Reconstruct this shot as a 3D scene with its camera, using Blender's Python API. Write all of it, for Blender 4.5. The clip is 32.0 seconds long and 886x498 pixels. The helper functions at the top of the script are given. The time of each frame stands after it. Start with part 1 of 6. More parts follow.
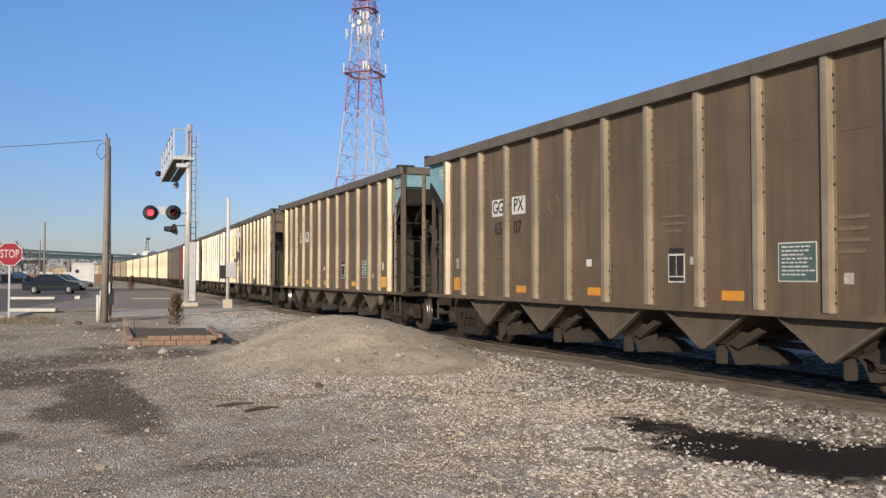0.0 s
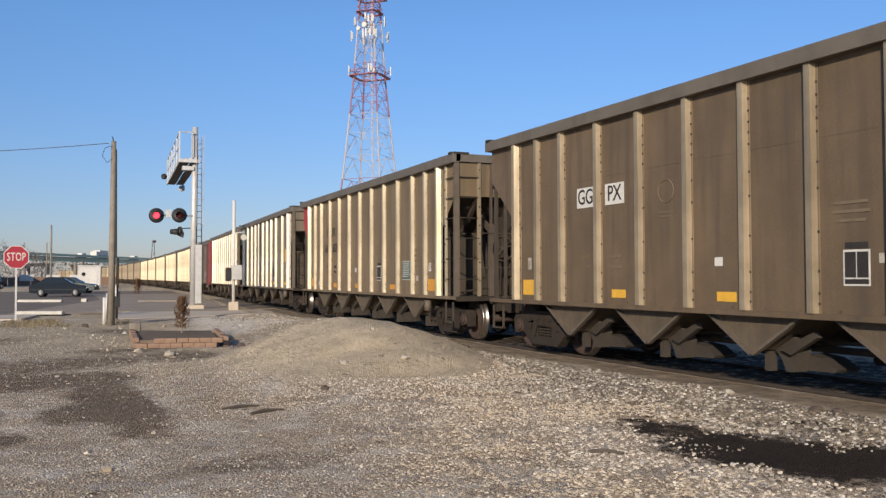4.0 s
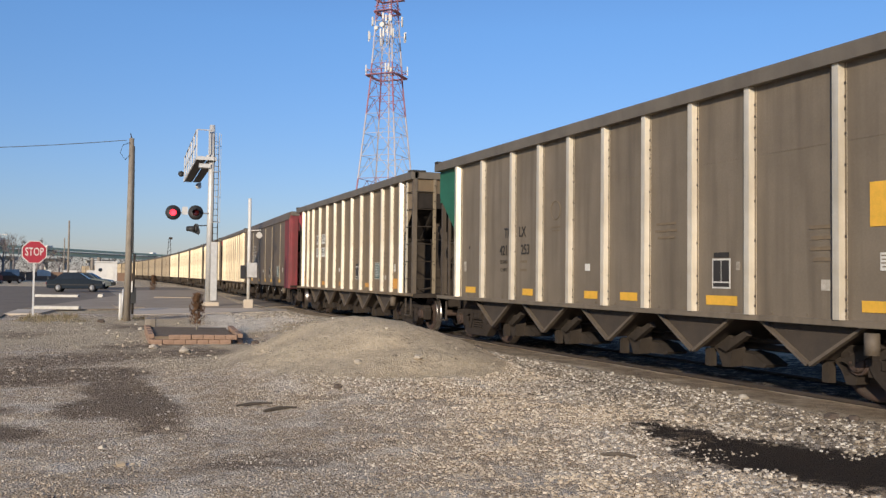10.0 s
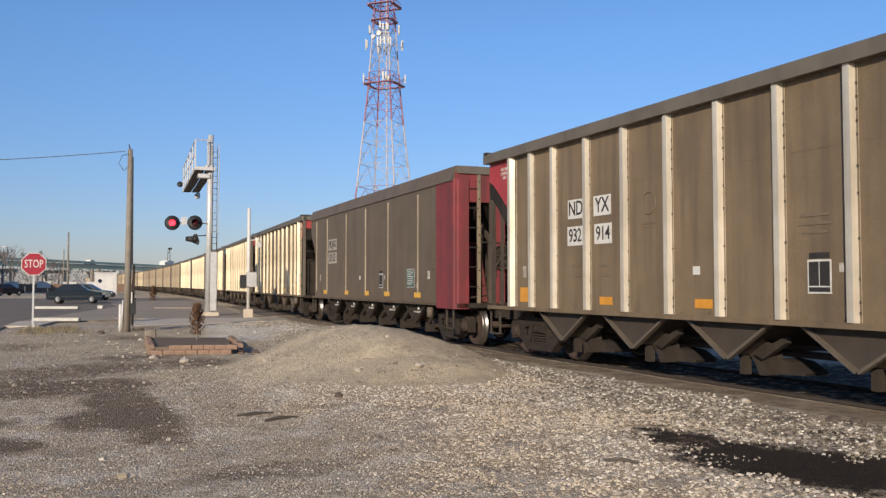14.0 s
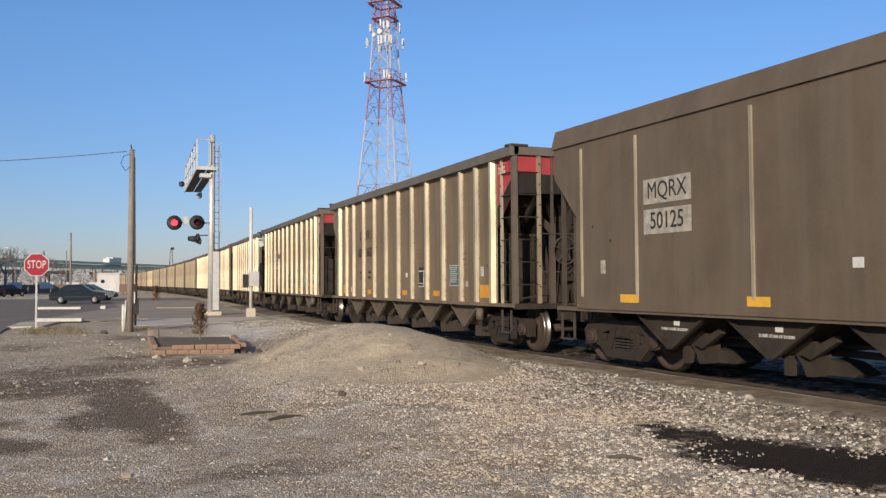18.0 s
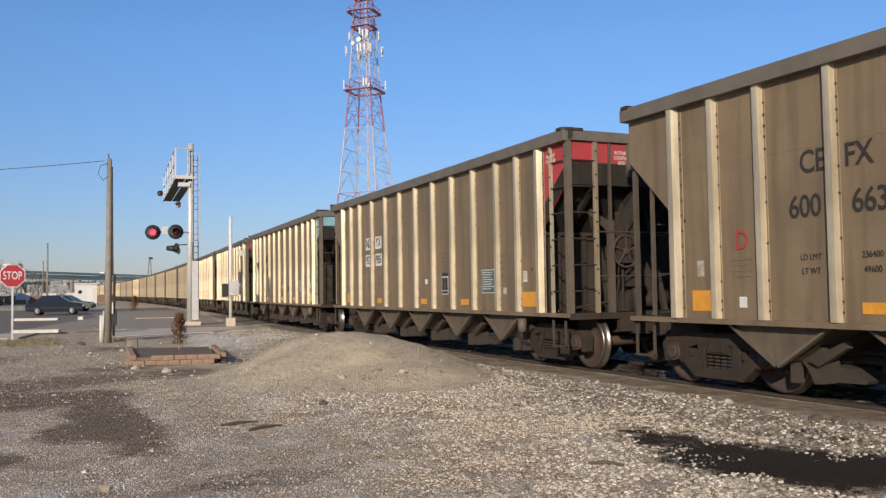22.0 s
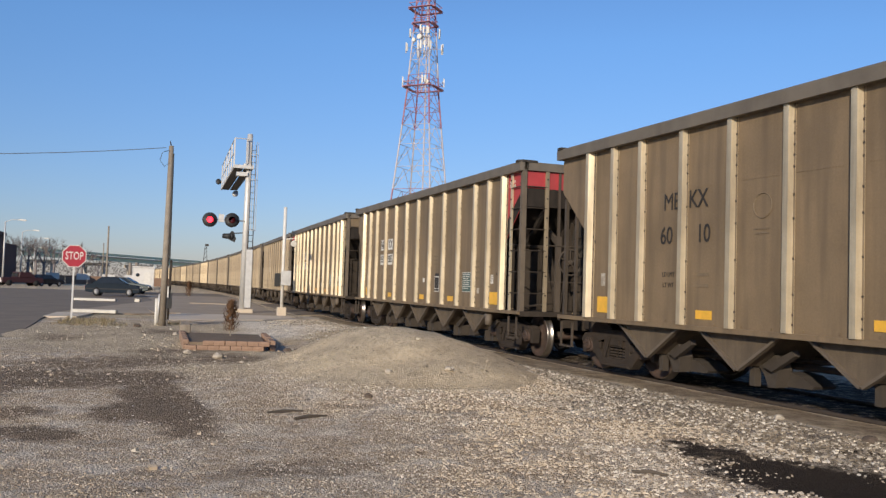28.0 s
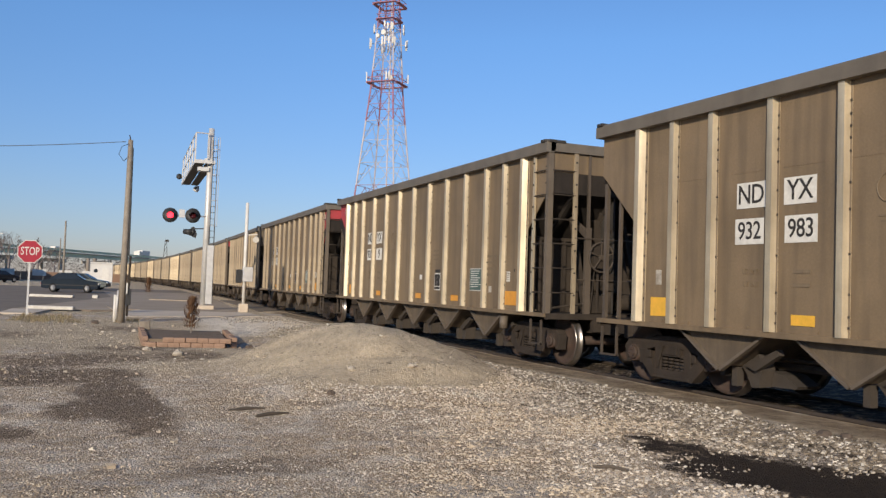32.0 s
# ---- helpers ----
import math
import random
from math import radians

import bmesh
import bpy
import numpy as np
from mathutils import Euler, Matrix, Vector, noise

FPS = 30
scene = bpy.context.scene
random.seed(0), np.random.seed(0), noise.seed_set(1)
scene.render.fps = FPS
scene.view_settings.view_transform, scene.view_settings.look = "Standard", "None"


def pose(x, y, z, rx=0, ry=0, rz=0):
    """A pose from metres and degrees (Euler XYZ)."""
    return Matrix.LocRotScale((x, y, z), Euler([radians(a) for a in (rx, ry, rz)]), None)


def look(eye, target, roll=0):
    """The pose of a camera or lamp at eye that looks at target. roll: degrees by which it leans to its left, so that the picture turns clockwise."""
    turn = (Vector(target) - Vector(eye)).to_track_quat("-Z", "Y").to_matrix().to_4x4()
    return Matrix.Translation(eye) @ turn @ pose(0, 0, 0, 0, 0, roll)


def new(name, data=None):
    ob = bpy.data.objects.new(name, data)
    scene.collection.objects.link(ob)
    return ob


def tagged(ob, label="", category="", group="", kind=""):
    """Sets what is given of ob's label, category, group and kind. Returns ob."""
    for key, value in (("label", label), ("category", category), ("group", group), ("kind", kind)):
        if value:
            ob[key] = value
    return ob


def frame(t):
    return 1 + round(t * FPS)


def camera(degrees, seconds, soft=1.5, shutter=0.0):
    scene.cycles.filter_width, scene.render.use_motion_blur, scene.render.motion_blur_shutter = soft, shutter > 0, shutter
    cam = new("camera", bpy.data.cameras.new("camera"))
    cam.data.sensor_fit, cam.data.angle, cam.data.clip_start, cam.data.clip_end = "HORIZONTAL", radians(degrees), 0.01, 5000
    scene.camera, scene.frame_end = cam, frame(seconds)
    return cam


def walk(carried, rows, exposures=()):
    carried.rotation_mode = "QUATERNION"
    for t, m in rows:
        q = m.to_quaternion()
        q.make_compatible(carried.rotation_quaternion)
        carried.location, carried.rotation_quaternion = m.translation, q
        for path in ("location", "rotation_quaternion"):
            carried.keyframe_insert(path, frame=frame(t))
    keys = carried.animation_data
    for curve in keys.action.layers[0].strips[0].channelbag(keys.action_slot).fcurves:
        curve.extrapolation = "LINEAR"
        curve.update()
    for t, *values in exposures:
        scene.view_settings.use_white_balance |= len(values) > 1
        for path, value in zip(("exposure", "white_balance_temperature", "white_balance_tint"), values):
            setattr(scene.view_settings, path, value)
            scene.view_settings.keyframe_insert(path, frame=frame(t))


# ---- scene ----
cam = camera(55.18, 32.0, 1.4)
# seconds, heading, tilt, lean of the hand-held camera, which stands on one spot
PATH = [
    (0, -21.36, 1.70, 0.00), (0.5, -21.26, 1.56, -0.05), (1, -21.40, 1.57, -0.35), (1.5, -21.31, 1.55, 0.10), (2, -21.36, 1.83, 0.37),
    (2.5, -21.47, 1.72, 0.09), (3, -21.33, 1.75, 0.51), (3.5, -21.11, 1.69, 0.36), (5.5, -21.46, 2.53, -0.65), (6, -21.62, 2.51, -0.88),
    (6.5, -21.21, 2.26, -0.60), (7, -20.57, 2.19, -0.66), (7.5, -20.36, 2.41, -0.26), (8, -20.33, 2.49, 0.20), (8.5, -20.16, 2.36, -0.51),
    (9, -20.11, 2.34, -0.53), (9.5, -19.94, 1.84, -0.41), (10, -20.03, 1.86, -0.65), (10.5, -20.12, 2.23, -0.85), (11, -20.61, 2.38, -0.55),
    (11.5, -20.99, 2.53, -1.03), (12, -21.01, 2.59, -0.44), (12.5, -20.68, 2.50, -0.25), (13, -20.32, 2.38, 0.01), (13.5, -20.10, 2.35, -0.05),
    (14, -20.04, 2.35, 0.02), (14.5, -20.13, 2.54, 0.58), (16.5, -19.95, 2.55, 0.03), (17, -19.86, 2.36, 0.69), (17.5, -19.83, 2.27, 0.47),
    (18, -19.88, 2.22, 0.39), (18.5, -20.09, 2.09, 0.45), (19, -20.30, 2.03, 0.23), (19.5, -20.40, 2.03, 0.48), (20, -20.55, 2.03, 0.48),
    (20.5, -20.82, 2.26, -0.08), (21, -21.06, 2.48, 0.31), (21.5, -21.11, 2.37, 0.32), (22, -21.17, 2.72, 0.88), (22.5, -21.17, 3.25, 0.10),
    (23, -21.12, 3.26, 0.07), (23.5, -20.71, 2.98, 0.65), (24, -20.26, 2.43, -0.40), (24.5, -19.85, 2.64, -0.34), (25, -19.42, 2.47, -1.20),
    (25.5, -18.37, 2.48, -1.45), (26, -17.30, 2.69, -1.86), (26.5, -16.81, 2.60, -1.45), (28.5, -18.33, 2.59, -1.86), (29, -18.70, 2.60, -1.69),
    (29.5, -18.81, 2.78, -1.40), (30, -18.96, 3.06, -1.33), (30.5, -19.33, 3.11, -1.23), (31, -19.83, 3.04, -1.67), (31.5, -20.27, 2.77, -1.89),
    (32, -20.31, 2.45, -1.93),
]
EYE = (0.0, 0.0, 1.5)
walk(cam, [(t, pose(*EYE, 90 + p, r, y)) for t, y, p, r in PATH], exposures=[(0.0, 0.0), (32.0, 0.0)])

# ---- light: low winter sun from behind the camera, clear sky ----
SUN_AZ, SUN_EL = 36.0, 18.5          # degrees: the way the shadows run, from +Y towards +X; height
world = bpy.data.worlds.new("sky")
scene.world = world
world.use_nodes = True
wn = world.node_tree.nodes
sky = wn.new("ShaderNodeTexSky")
sky.sky_type = "NISHITA"
sky.sun_disc = False
sky.sun_elevation = radians(SUN_EL)
sky.sun_rotation = radians(SUN_AZ + 180)
sky.air_density, sky.dust_density, sky.ozone_density = 1.0, 0.3, 3.0
wn["Background"].inputs[1].default_value = 0.10
# clear winter blue: the sky's colour cooled a little, most overhead
wco, wsep, wramp, wmul = wn.new("ShaderNodeTexCoord"), wn.new("ShaderNodeSeparateXYZ"), wn.new("ShaderNodeValToRGB"), wn.new("ShaderNodeMix")
wmul.data_type, wmul.blend_type = "RGBA", "MULTIPLY"
wmul.inputs[0].default_value = 1.0
wramp.color_ramp.elements[0].color, wramp.color_ramp.elements[1].color = (0.74, 0.71, 0.94, 1), (0.90, 1.15, 1.46, 1)
wramp.color_ramp.elements[1].position = 0.28
wl = world.node_tree.links
wl.new(wco.outputs["Generated"], wsep.inputs[0])
wl.new(wsep.outputs[2], wramp.inputs[0])
wl.new(sky.outputs[0], wmul.inputs[6])
wl.new(wramp.outputs[0], wmul.inputs[7])
wl.new(wmul.outputs[2], wn["Background"].inputs[0])
sun = new("sun", bpy.data.lights.new("sun", "SUN"))
sun.data.energy, sun.data.angle, sun.data.color = 4.6, radians(0.5), (1.0, 0.86, 0.68)
_a, _e = radians(SUN_AZ), radians(SUN_EL)
sun.matrix_world = look((0, 0, 60), (math.sin(_a) * math.cos(_e), math.cos(_a) * math.cos(_e), 60 - math.sin(_e)))


# ---- materials ----
def mat(name, c1, c2=None, scale=4.0, rough=0.8, metal=0.0, bump=0.0, fine=60.0, streak=0.0, c3=None, glow=0.0, world_space=False, vary=0.0):
    """Two colours mixed by broad and fine noise, with fine relief; c3: streaks or stains."""
    m = bpy.data.materials.new(name)
    m.use_nodes = True
    nt = m.node_tree
    N, K = nt.nodes, nt.links
    b = N["Principled BSDF"]
    b.inputs["Roughness"].default_value, b.inputs["Metallic"].default_value = rough, metal
    if rough >= 0.85:
        b.inputs["Specular IOR Level"].default_value = 0.2
    c2 = c2 or tuple(v * 0.8 for v in c1)
    if world_space:
        geo = N.new("ShaderNodeNewGeometry")
        co = geo.outputs["Position"]
    else:
        co = N.new("ShaderNodeTexCoord").outputs["Object"]
    n1 = N.new("ShaderNodeTexNoise")
    n1.inputs["Scale"].default_value, n1.inputs["Detail"].default_value, n1.inputs["Roughness"].default_value = scale, 5, 0.6
    K.new(co, n1.inputs["Vector"])
    n2 = N.new("ShaderNodeTexNoise")
    n2.inputs["Scale"].default_value, n2.inputs["Detail"].default_value = fine, 3
    K.new(co, n2.inputs["Vector"])
    add = N.new("ShaderNodeMath")
    add.operation = "MULTIPLY_ADD"
    add.inputs[1].default_value = 0.4
    K.new(n2.outputs[0], add.inputs[0])
    K.new(n1.outputs[0], add.inputs[2])
    ramp = N.new("ShaderNodeMapRange")
    ramp.inputs[1].default_value, ramp.inputs[2].default_value = 0.5, 0.95
    K.new(add.outputs[0], ramp.inputs[0])
    mx = N.new("ShaderNodeMix")
    mx.data_type = "RGBA"
    mx.inputs[6].default_value, mx.inputs[7].default_value = (*c1, 1), (*c2, 1)
    K.new(ramp.outputs[0], mx.inputs[0])
    col = mx.outputs[2]
    if c3:
        mp = N.new("ShaderNodeMapping")
        mp.inputs["Scale"].default_value = (3.0, 3.0, 0.25)
        K.new(co, mp.inputs[0])
        n3 = N.new("ShaderNodeTexNoise")
        n3.inputs["Scale"].default_value, n3.inputs["Detail"].default_value = 1.6, 4
        K.new(mp.outputs[0], n3.inputs["Vector"])
        r3 = N.new("ShaderNodeMapRange")
        r3.inputs[1].default_value, r3.inputs[2].default_value, r3.inputs[4].default_value = 0.45, 0.75, streak
        K.new(n3.outputs[0], r3.inputs[0])
        m3 = N.new("ShaderNodeMix")
        m3.data_type = "RGBA"
        m3.inputs[7].default_value = (*c3, 1)
        K.new(r3.outputs[0], m3.inputs[0])
        K.new(col, m3.inputs[6])
        col = m3.outputs[2]
    if vary:
        # each piece a little cleaner or dirtier than its neighbour
        oi, mv = N.new("ShaderNodeObjectInfo"), N.new("ShaderNodeMix")
        mv.data_type, mv.blend_type = "RGBA", "MULTIPLY"
        rv = N.new("ShaderNodeMapRange")
        rv.inputs[3].default_value, rv.inputs[4].default_value = 1 - vary, 1 + vary * 0.3
        K.new(oi.outputs["Random"], rv.inputs[0])
        mv.inputs[0].default_value = 1.0
        K.new(col, mv.inputs[6])
        K.new(rv.outputs[0], mv.inputs[7])
        col = mv.outputs[2]
    K.new(col, b.inputs["Base Color"])
    if bump:
        bp = N.new("ShaderNodeBump")
        bp.inputs["Strength"].default_value, bp.inputs["Distance"].default_value = bump, 0.02
        K.new(n2.outputs[0], bp.inputs["Height"])
        K.new(bp.outputs[0], b.inputs["Normal"])
    if glow:
        b.inputs["Emission Color"].default_value, b.inputs["Emission Strength"].default_value = (*c1, 1), glow
    return m


M = {}
M["sheet_tan"] = mat("dusty_tan_sheet", (0.25, 0.180, 0.106), (0.165, 0.119, 0.070), 0.9, 0.6, 0.2, 0.14, 34, 0.85, (0.128, 0.095, 0.06))
M["sheet_brown"] = mat("dusty_brown_sheet", (0.198, 0.138, 0.083), (0.135, 0.095, 0.057), 1.0, 0.6, 0.25, 0.14, 34, 0.75, (0.098, 0.076, 0.054))
M["post_brown"] = mat("dusty_tan_post", (0.56, 0.455, 0.305), (0.40, 0.32, 0.212), 3, 0.46, 0.5, 0.15, 60, 0.65, (0.2, 0.15, 0.098), vary=0.18)
M["flange_dust"] = mat("dusty_post_flange", (0.30, 0.235, 0.158), (0.21, 0.165, 0.112), 3, 0.6, 0.2, 0.15, 60, 0.6, (0.15, 0.115, 0.08), vary=0.25)
M["sheet_grey"] = mat("dusty_grey_sheet", (0.225, 0.182, 0.130), (0.165, 0.133, 0.094), 1.0, 0.6, 0.2, 0.12, 34, 0.8, (0.12, 0.095, 0.067))
M["post_dull"] = mat("dull_dusty_post", (0.40, 0.325, 0.22), (0.30, 0.24, 0.16), 3, 0.6, 0.25, 0.15, 60, 0.65, (0.2, 0.15, 0.1), vary=0.18)
M["post_grey"] = mat("bright_aluminium_post", (0.76, 0.645, 0.45), (0.58, 0.485, 0.335), 3, 0.45, 0.5, 0.15, 60, 0.65, (0.25, 0.2, 0.14), vary=0.18)
M["post_bright"] = mat("scoured_aluminium_post", (0.90, 0.81, 0.65), (0.74, 0.65, 0.50), 3, 0.42, 0.45, 0.15, 60, 0.5, (0.34, 0.28, 0.20), vary=0.14)
M["sheet_dark"] = mat("dark_grey_brown_sheet", (0.16, 0.116, 0.072), (0.115, 0.085, 0.055), 1.4, 0.6, 0.2, 0.08, 40, 0.7, (0.17, 0.138, 0.10))
M["smudged"] = mat("smudged_white_paint", (0.50, 0.46, 0.39), (0.22, 0.185, 0.14), 7, 0.7, 0, 0, 40, 0.5, (0.2, 0.17, 0.12))
M["chord"] = mat("dark_grey_chord", (0.172, 0.148, 0.114), (0.118, 0.10, 0.077), 2, 0.6, 0.2, 0.1, 60, 0.5, (0.20, 0.165, 0.125))
M["faint"] = mat("faded_lettering", (0.145, 0.108, 0.068), (0.19, 0.142, 0.088), 14, 0.7)
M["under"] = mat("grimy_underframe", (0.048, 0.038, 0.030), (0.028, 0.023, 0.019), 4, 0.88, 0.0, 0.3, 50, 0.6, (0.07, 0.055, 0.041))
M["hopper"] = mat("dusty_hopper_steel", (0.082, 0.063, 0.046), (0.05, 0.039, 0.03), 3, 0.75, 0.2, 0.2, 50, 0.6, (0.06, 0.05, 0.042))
M["pocket"] = mat("dusty_pocket_sheet", (0.15, 0.114, 0.076), (0.10, 0.076, 0.052), 3, 0.75, 0.1, 0.2, 50, 0.7, (0.05, 0.04, 0.03))
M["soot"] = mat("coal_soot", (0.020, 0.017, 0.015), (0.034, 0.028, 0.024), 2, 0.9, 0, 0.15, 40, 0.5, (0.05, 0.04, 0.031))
M["bulk"] = mat("grimy_bulkhead_sheet", (0.095, 0.072, 0.052), (0.05, 0.039, 0.030), 1.6, 0.8, 0.1, 0.15, 40, 0.7, (0.035, 0.028, 0.023), vary=0.45)
M["endsteel"] = mat("grimy_end_steel", (0.115, 0.09, 0.067), (0.075, 0.058, 0.044), 3, 0.7, 0.1, 0.2, 50, 0.6, (0.05, 0.04, 0.031), vary=0.3)
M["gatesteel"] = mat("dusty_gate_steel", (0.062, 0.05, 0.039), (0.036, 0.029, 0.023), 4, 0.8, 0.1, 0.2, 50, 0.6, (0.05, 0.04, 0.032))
M["dark"] = mat("soot_black_steel", (0.028, 0.025, 0.022), (0.05, 0.043, 0.036), 3, 0.8, 0.1, 0.2, 50)
M["truck"] = mat("rusty_cast_steel", (0.046, 0.037, 0.030), (0.028, 0.022, 0.018), 6, 0.88, 0.0, 0.5, 70, 0.5, (0.07, 0.047, 0.033))
M["wheel"] = mat("rusty_wheel_plate", (0.05, 0.038, 0.030), (0.078, 0.044, 0.032), 5, 0.8, 0.1, 0.2, 60)
M["tread"] = mat("polished_tread", (0.30, 0.27, 0.24), (0.22, 0.2, 0.18), 10, 0.3, 0.9)
M["red"] = mat("faded_red_paint", (0.42, 0.045, 0.05), (0.30, 0.035, 0.04), 2, 0.6, 0, 0.1, 50, 0.4, (0.2, 0.06, 0.05))
M["darkred"] = mat("weathered_dark_red_paint", (0.24, 0.035, 0.04), (0.15, 0.03, 0.032), 2.5, 0.7, 0, 0.15, 50, 0.7, (0.08, 0.035, 0.03))
M["blue"] = mat("faded_light_blue_paint", (0.22, 0.40, 0.46), (0.16, 0.31, 0.36), 2, 0.6, 0, 0.1, 50, 0.3, (0.2, 0.2, 0.18))
M["green"] = mat("green_paint", (0.02, 0.13, 0.075), (0.015, 0.09, 0.05), 2, 0.6, 0, 0.1, 50)
M["white"] = mat("white_paint", (0.68, 0.66, 0.61), (0.55, 0.53, 0.48), 6, 0.6)
M["letter_white"] = mat("white_lettering", (0.68, 0.66, 0.6), (0.5, 0.48, 0.43), 9, 0.7)
M["letter_dark"] = mat("black_lettering", (0.02, 0.018, 0.016), (0.035, 0.03, 0.026), 9, 0.7)
M["orange"] = mat("orange_reflector", (0.68, 0.30, 0.03), (0.52, 0.23, 0.035), 8, 0.45)
M["yellow"] = mat("yellow_reflector", (0.78, 0.42, 0.05), (0.6, 0.35, 0.04), 8, 0.45)
M["teal"] = mat("teal_stencil_panel", (0.075, 0.128, 0.112), (0.065, 0.10, 0.087), 6, 0.7)
M["rail"] = mat("rail_steel", (0.06, 0.045, 0.034), (0.04, 0.03, 0.024), 6, 0.75, 0.1, 0.2)
M["flange"] = mat("dusty_flange_steel", (0.16, 0.128, 0.094), (0.11, 0.088, 0.066), 4, 0.7, 0.2, 0.2)
M["grating"] = mat("dull_steel_grating", (0.09, 0.09, 0.09), (0.07, 0.07, 0.07), 6, 0.7, 0.2)
M["tie"] = mat("weathered_tie", (0.11, 0.09, 0.07), (0.07, 0.058, 0.047), 5, 0.9, 0, 0.5, 30)
M["galv"] = mat("galvanised_white_steel", (0.62, 0.61, 0.58), (0.50, 0.49, 0.47), 5, 0.5, 0.3, 0.1)
M["black"] = mat("matt_black_paint", (0.018, 0.018, 0.018), (0.03, 0.03, 0.03), 6, 0.6)
M["wood"] = mat("weathered_pole_wood", (0.30, 0.26, 0.21), (0.21, 0.18, 0.145), 5, 0.9, 0, 0.5, 40, 0.6, (0.11, 0.085, 0.065))
M["concrete"] = mat("concrete", (0.46, 0.43, 0.38), (0.36, 0.33, 0.29), 2, 0.9, 0, 0.3, 60)
M["signred"] = mat("stop_sign_red", (0.36, 0.018, 0.035), (0.32, 0.018, 0.033), 4, 0.5)
M["carpaint"] = mat("dark_teal_car_paint", (0.014, 0.022, 0.032), (0.018, 0.026, 0.036), 2, 0.86, 0.0)
M["glass"] = mat("dark_glass", (0.02, 0.025, 0.03), (0.025, 0.03, 0.035), 2, 0.06)
M["rubber"] = mat("tyre_rubber", (0.02, 0.02, 0.02), (0.03, 0.03, 0.03), 8, 0.9)
M["alloy"] = mat("wheel_alloy", (0.26, 0.26, 0.26), (0.2, 0.2, 0.2), 8, 0.5, 0.4)
M["brick"] = mat("red_brick", (0.25, 0.165, 0.115), (0.20, 0.125, 0.088), 6, 0.9, 0, 0.4, 50)
M["girder"] = mat("green_girder_paint", (0.52, 0.60, 0.43), (0.44, 0.52, 0.37), 0.2, 0.7)
M["lampred"] = mat("lit_red_lens", (1.0, 0.03, 0.05), (1.0, 0.03, 0.05), 2, 0.4, glow=3.2)
M["darklens"] = mat("dark_red_lens", (0.06, 0.008, 0.01), (0.05, 0.008, 0.01), 2, 0.2)
M["towerred"] = mat("tower_red", (0.33, 0.125, 0.16), (0.26, 0.115, 0.15), 1, 0.6)
M["towerwhite"] = mat("tower_white", (0.50, 0.46, 0.48), (0.36, 0.335, 0.36), 1, 0.6)


# ---- mesh helpers ----
def box(bm, x0, x1, y0, y1, z0, z1, m=None):
    vs = [bm.verts.new((x, y, z)) for x in (x0, x1) for y in (y0, y1) for z in (z0, z1)]
    if m is not None:
        for v in vs:
            v.co = m @ v.co
    for f in ((0, 1, 3, 2), (4, 6, 7, 5), (0, 4, 5, 1), (2, 3, 7, 6), (0, 2, 6, 4), (1, 5, 7, 3)):
        bm.faces.new([vs[i] for i in f])
    return vs


def prism(bm, pts, axis, a, b):
    """A closed outline pts (two coordinates) pushed along the axis 'x', 'y' or 'z' from a to b."""
    def at(p, d):
        return {"x": (d, p[0], p[1]), "y": (p[0], d, p[1]), "z": (p[0], p[1], d)}[axis]
    lo = [bm.verts.new(at(p, a)) for p in pts]
    hi = [bm.verts.new(at(p, b)) for p in pts]
    n = len(pts)
    bm.faces.new(lo), bm.faces.new(hi[::-1])
    for i in range(n):
        bm.faces.new((lo[i], hi[i], hi[(i + 1) % n], lo[(i + 1) % n]))


def tube(bm, p0, p1, r0, r1=None, seg=8):
    p0, p1 = Vector(p0), Vector(p1)
    r1 = r0 if r1 is None else r1
    q = (p1 - p0).to_track_quat("Z", "Y").to_matrix()
    rings = []
    for p, r in ((p0, r0), (p1, r1)):
        rings.append([bm.verts.new(p + q @ Vector((r * math.cos(2 * math.pi * i / seg), r * math.sin(2 * math.pi * i / seg), 0))) for i in range(seg)])
    for i in range(seg):
        j = (i + 1) % seg
        f = bm.faces.new((rings[0][i], rings[0][j], rings[1][j], rings[1][i]))
        f.smooth = seg > 6
    bm.faces.new(rings[0][::-1]), bm.faces.new(rings[1])


def lathe(bm, prof, c, axis, seg=24):
    """A profile of (radius, along) spun round the axis 'x' or 'z' through c."""
    rings = []
    for r, d in prof:
        ring = []
        for i in range(seg):
            a = 2 * math.pi * i / seg
            u, v = r * math.cos(a), r * math.sin(a)
            ring.append(bm.verts.new((c[0] + d, c[1] + u, c[2] + v) if axis == "x" else (c[0] + u, c[1] + v, c[2] + d) if axis == "z" else (c[0] + u, c[1] + d, c[2] + v)))
        rings.append(ring)
    for a, b in zip(rings, rings[1:]):
        for i in range(seg):
            j = (i + 1) % seg
            bm.faces.new((a[i], a[j], b[j], b[i])).smooth = True
    bm.faces.new(rings[0]), bm.faces.new(rings[-1][::-1])


def mesh_of(name, bm, material, bevel=0.0):
    if bevel:
        bmesh.ops.bevel(bm, geom=list(bm.edges), offset=bevel, segments=1, affect="EDGES", clamp_overlap=True)
    bmesh.ops.recalc_face_normals(bm, faces=bm.faces)
    me = bpy.data.meshes.new(name)
    bm.to_mesh(me)
    bm.free()
    me.materials.append(M[material] if isinstance(material, str) else material)
    return me


def part(name, bm, material, parent, label="", bevel=0.0):
    me = bm if isinstance(bm, bpy.types.Mesh) else mesh_of(name, bm, material, bevel)
    ob = new(name, me)
    ob.parent = parent
    return tagged(ob, label)


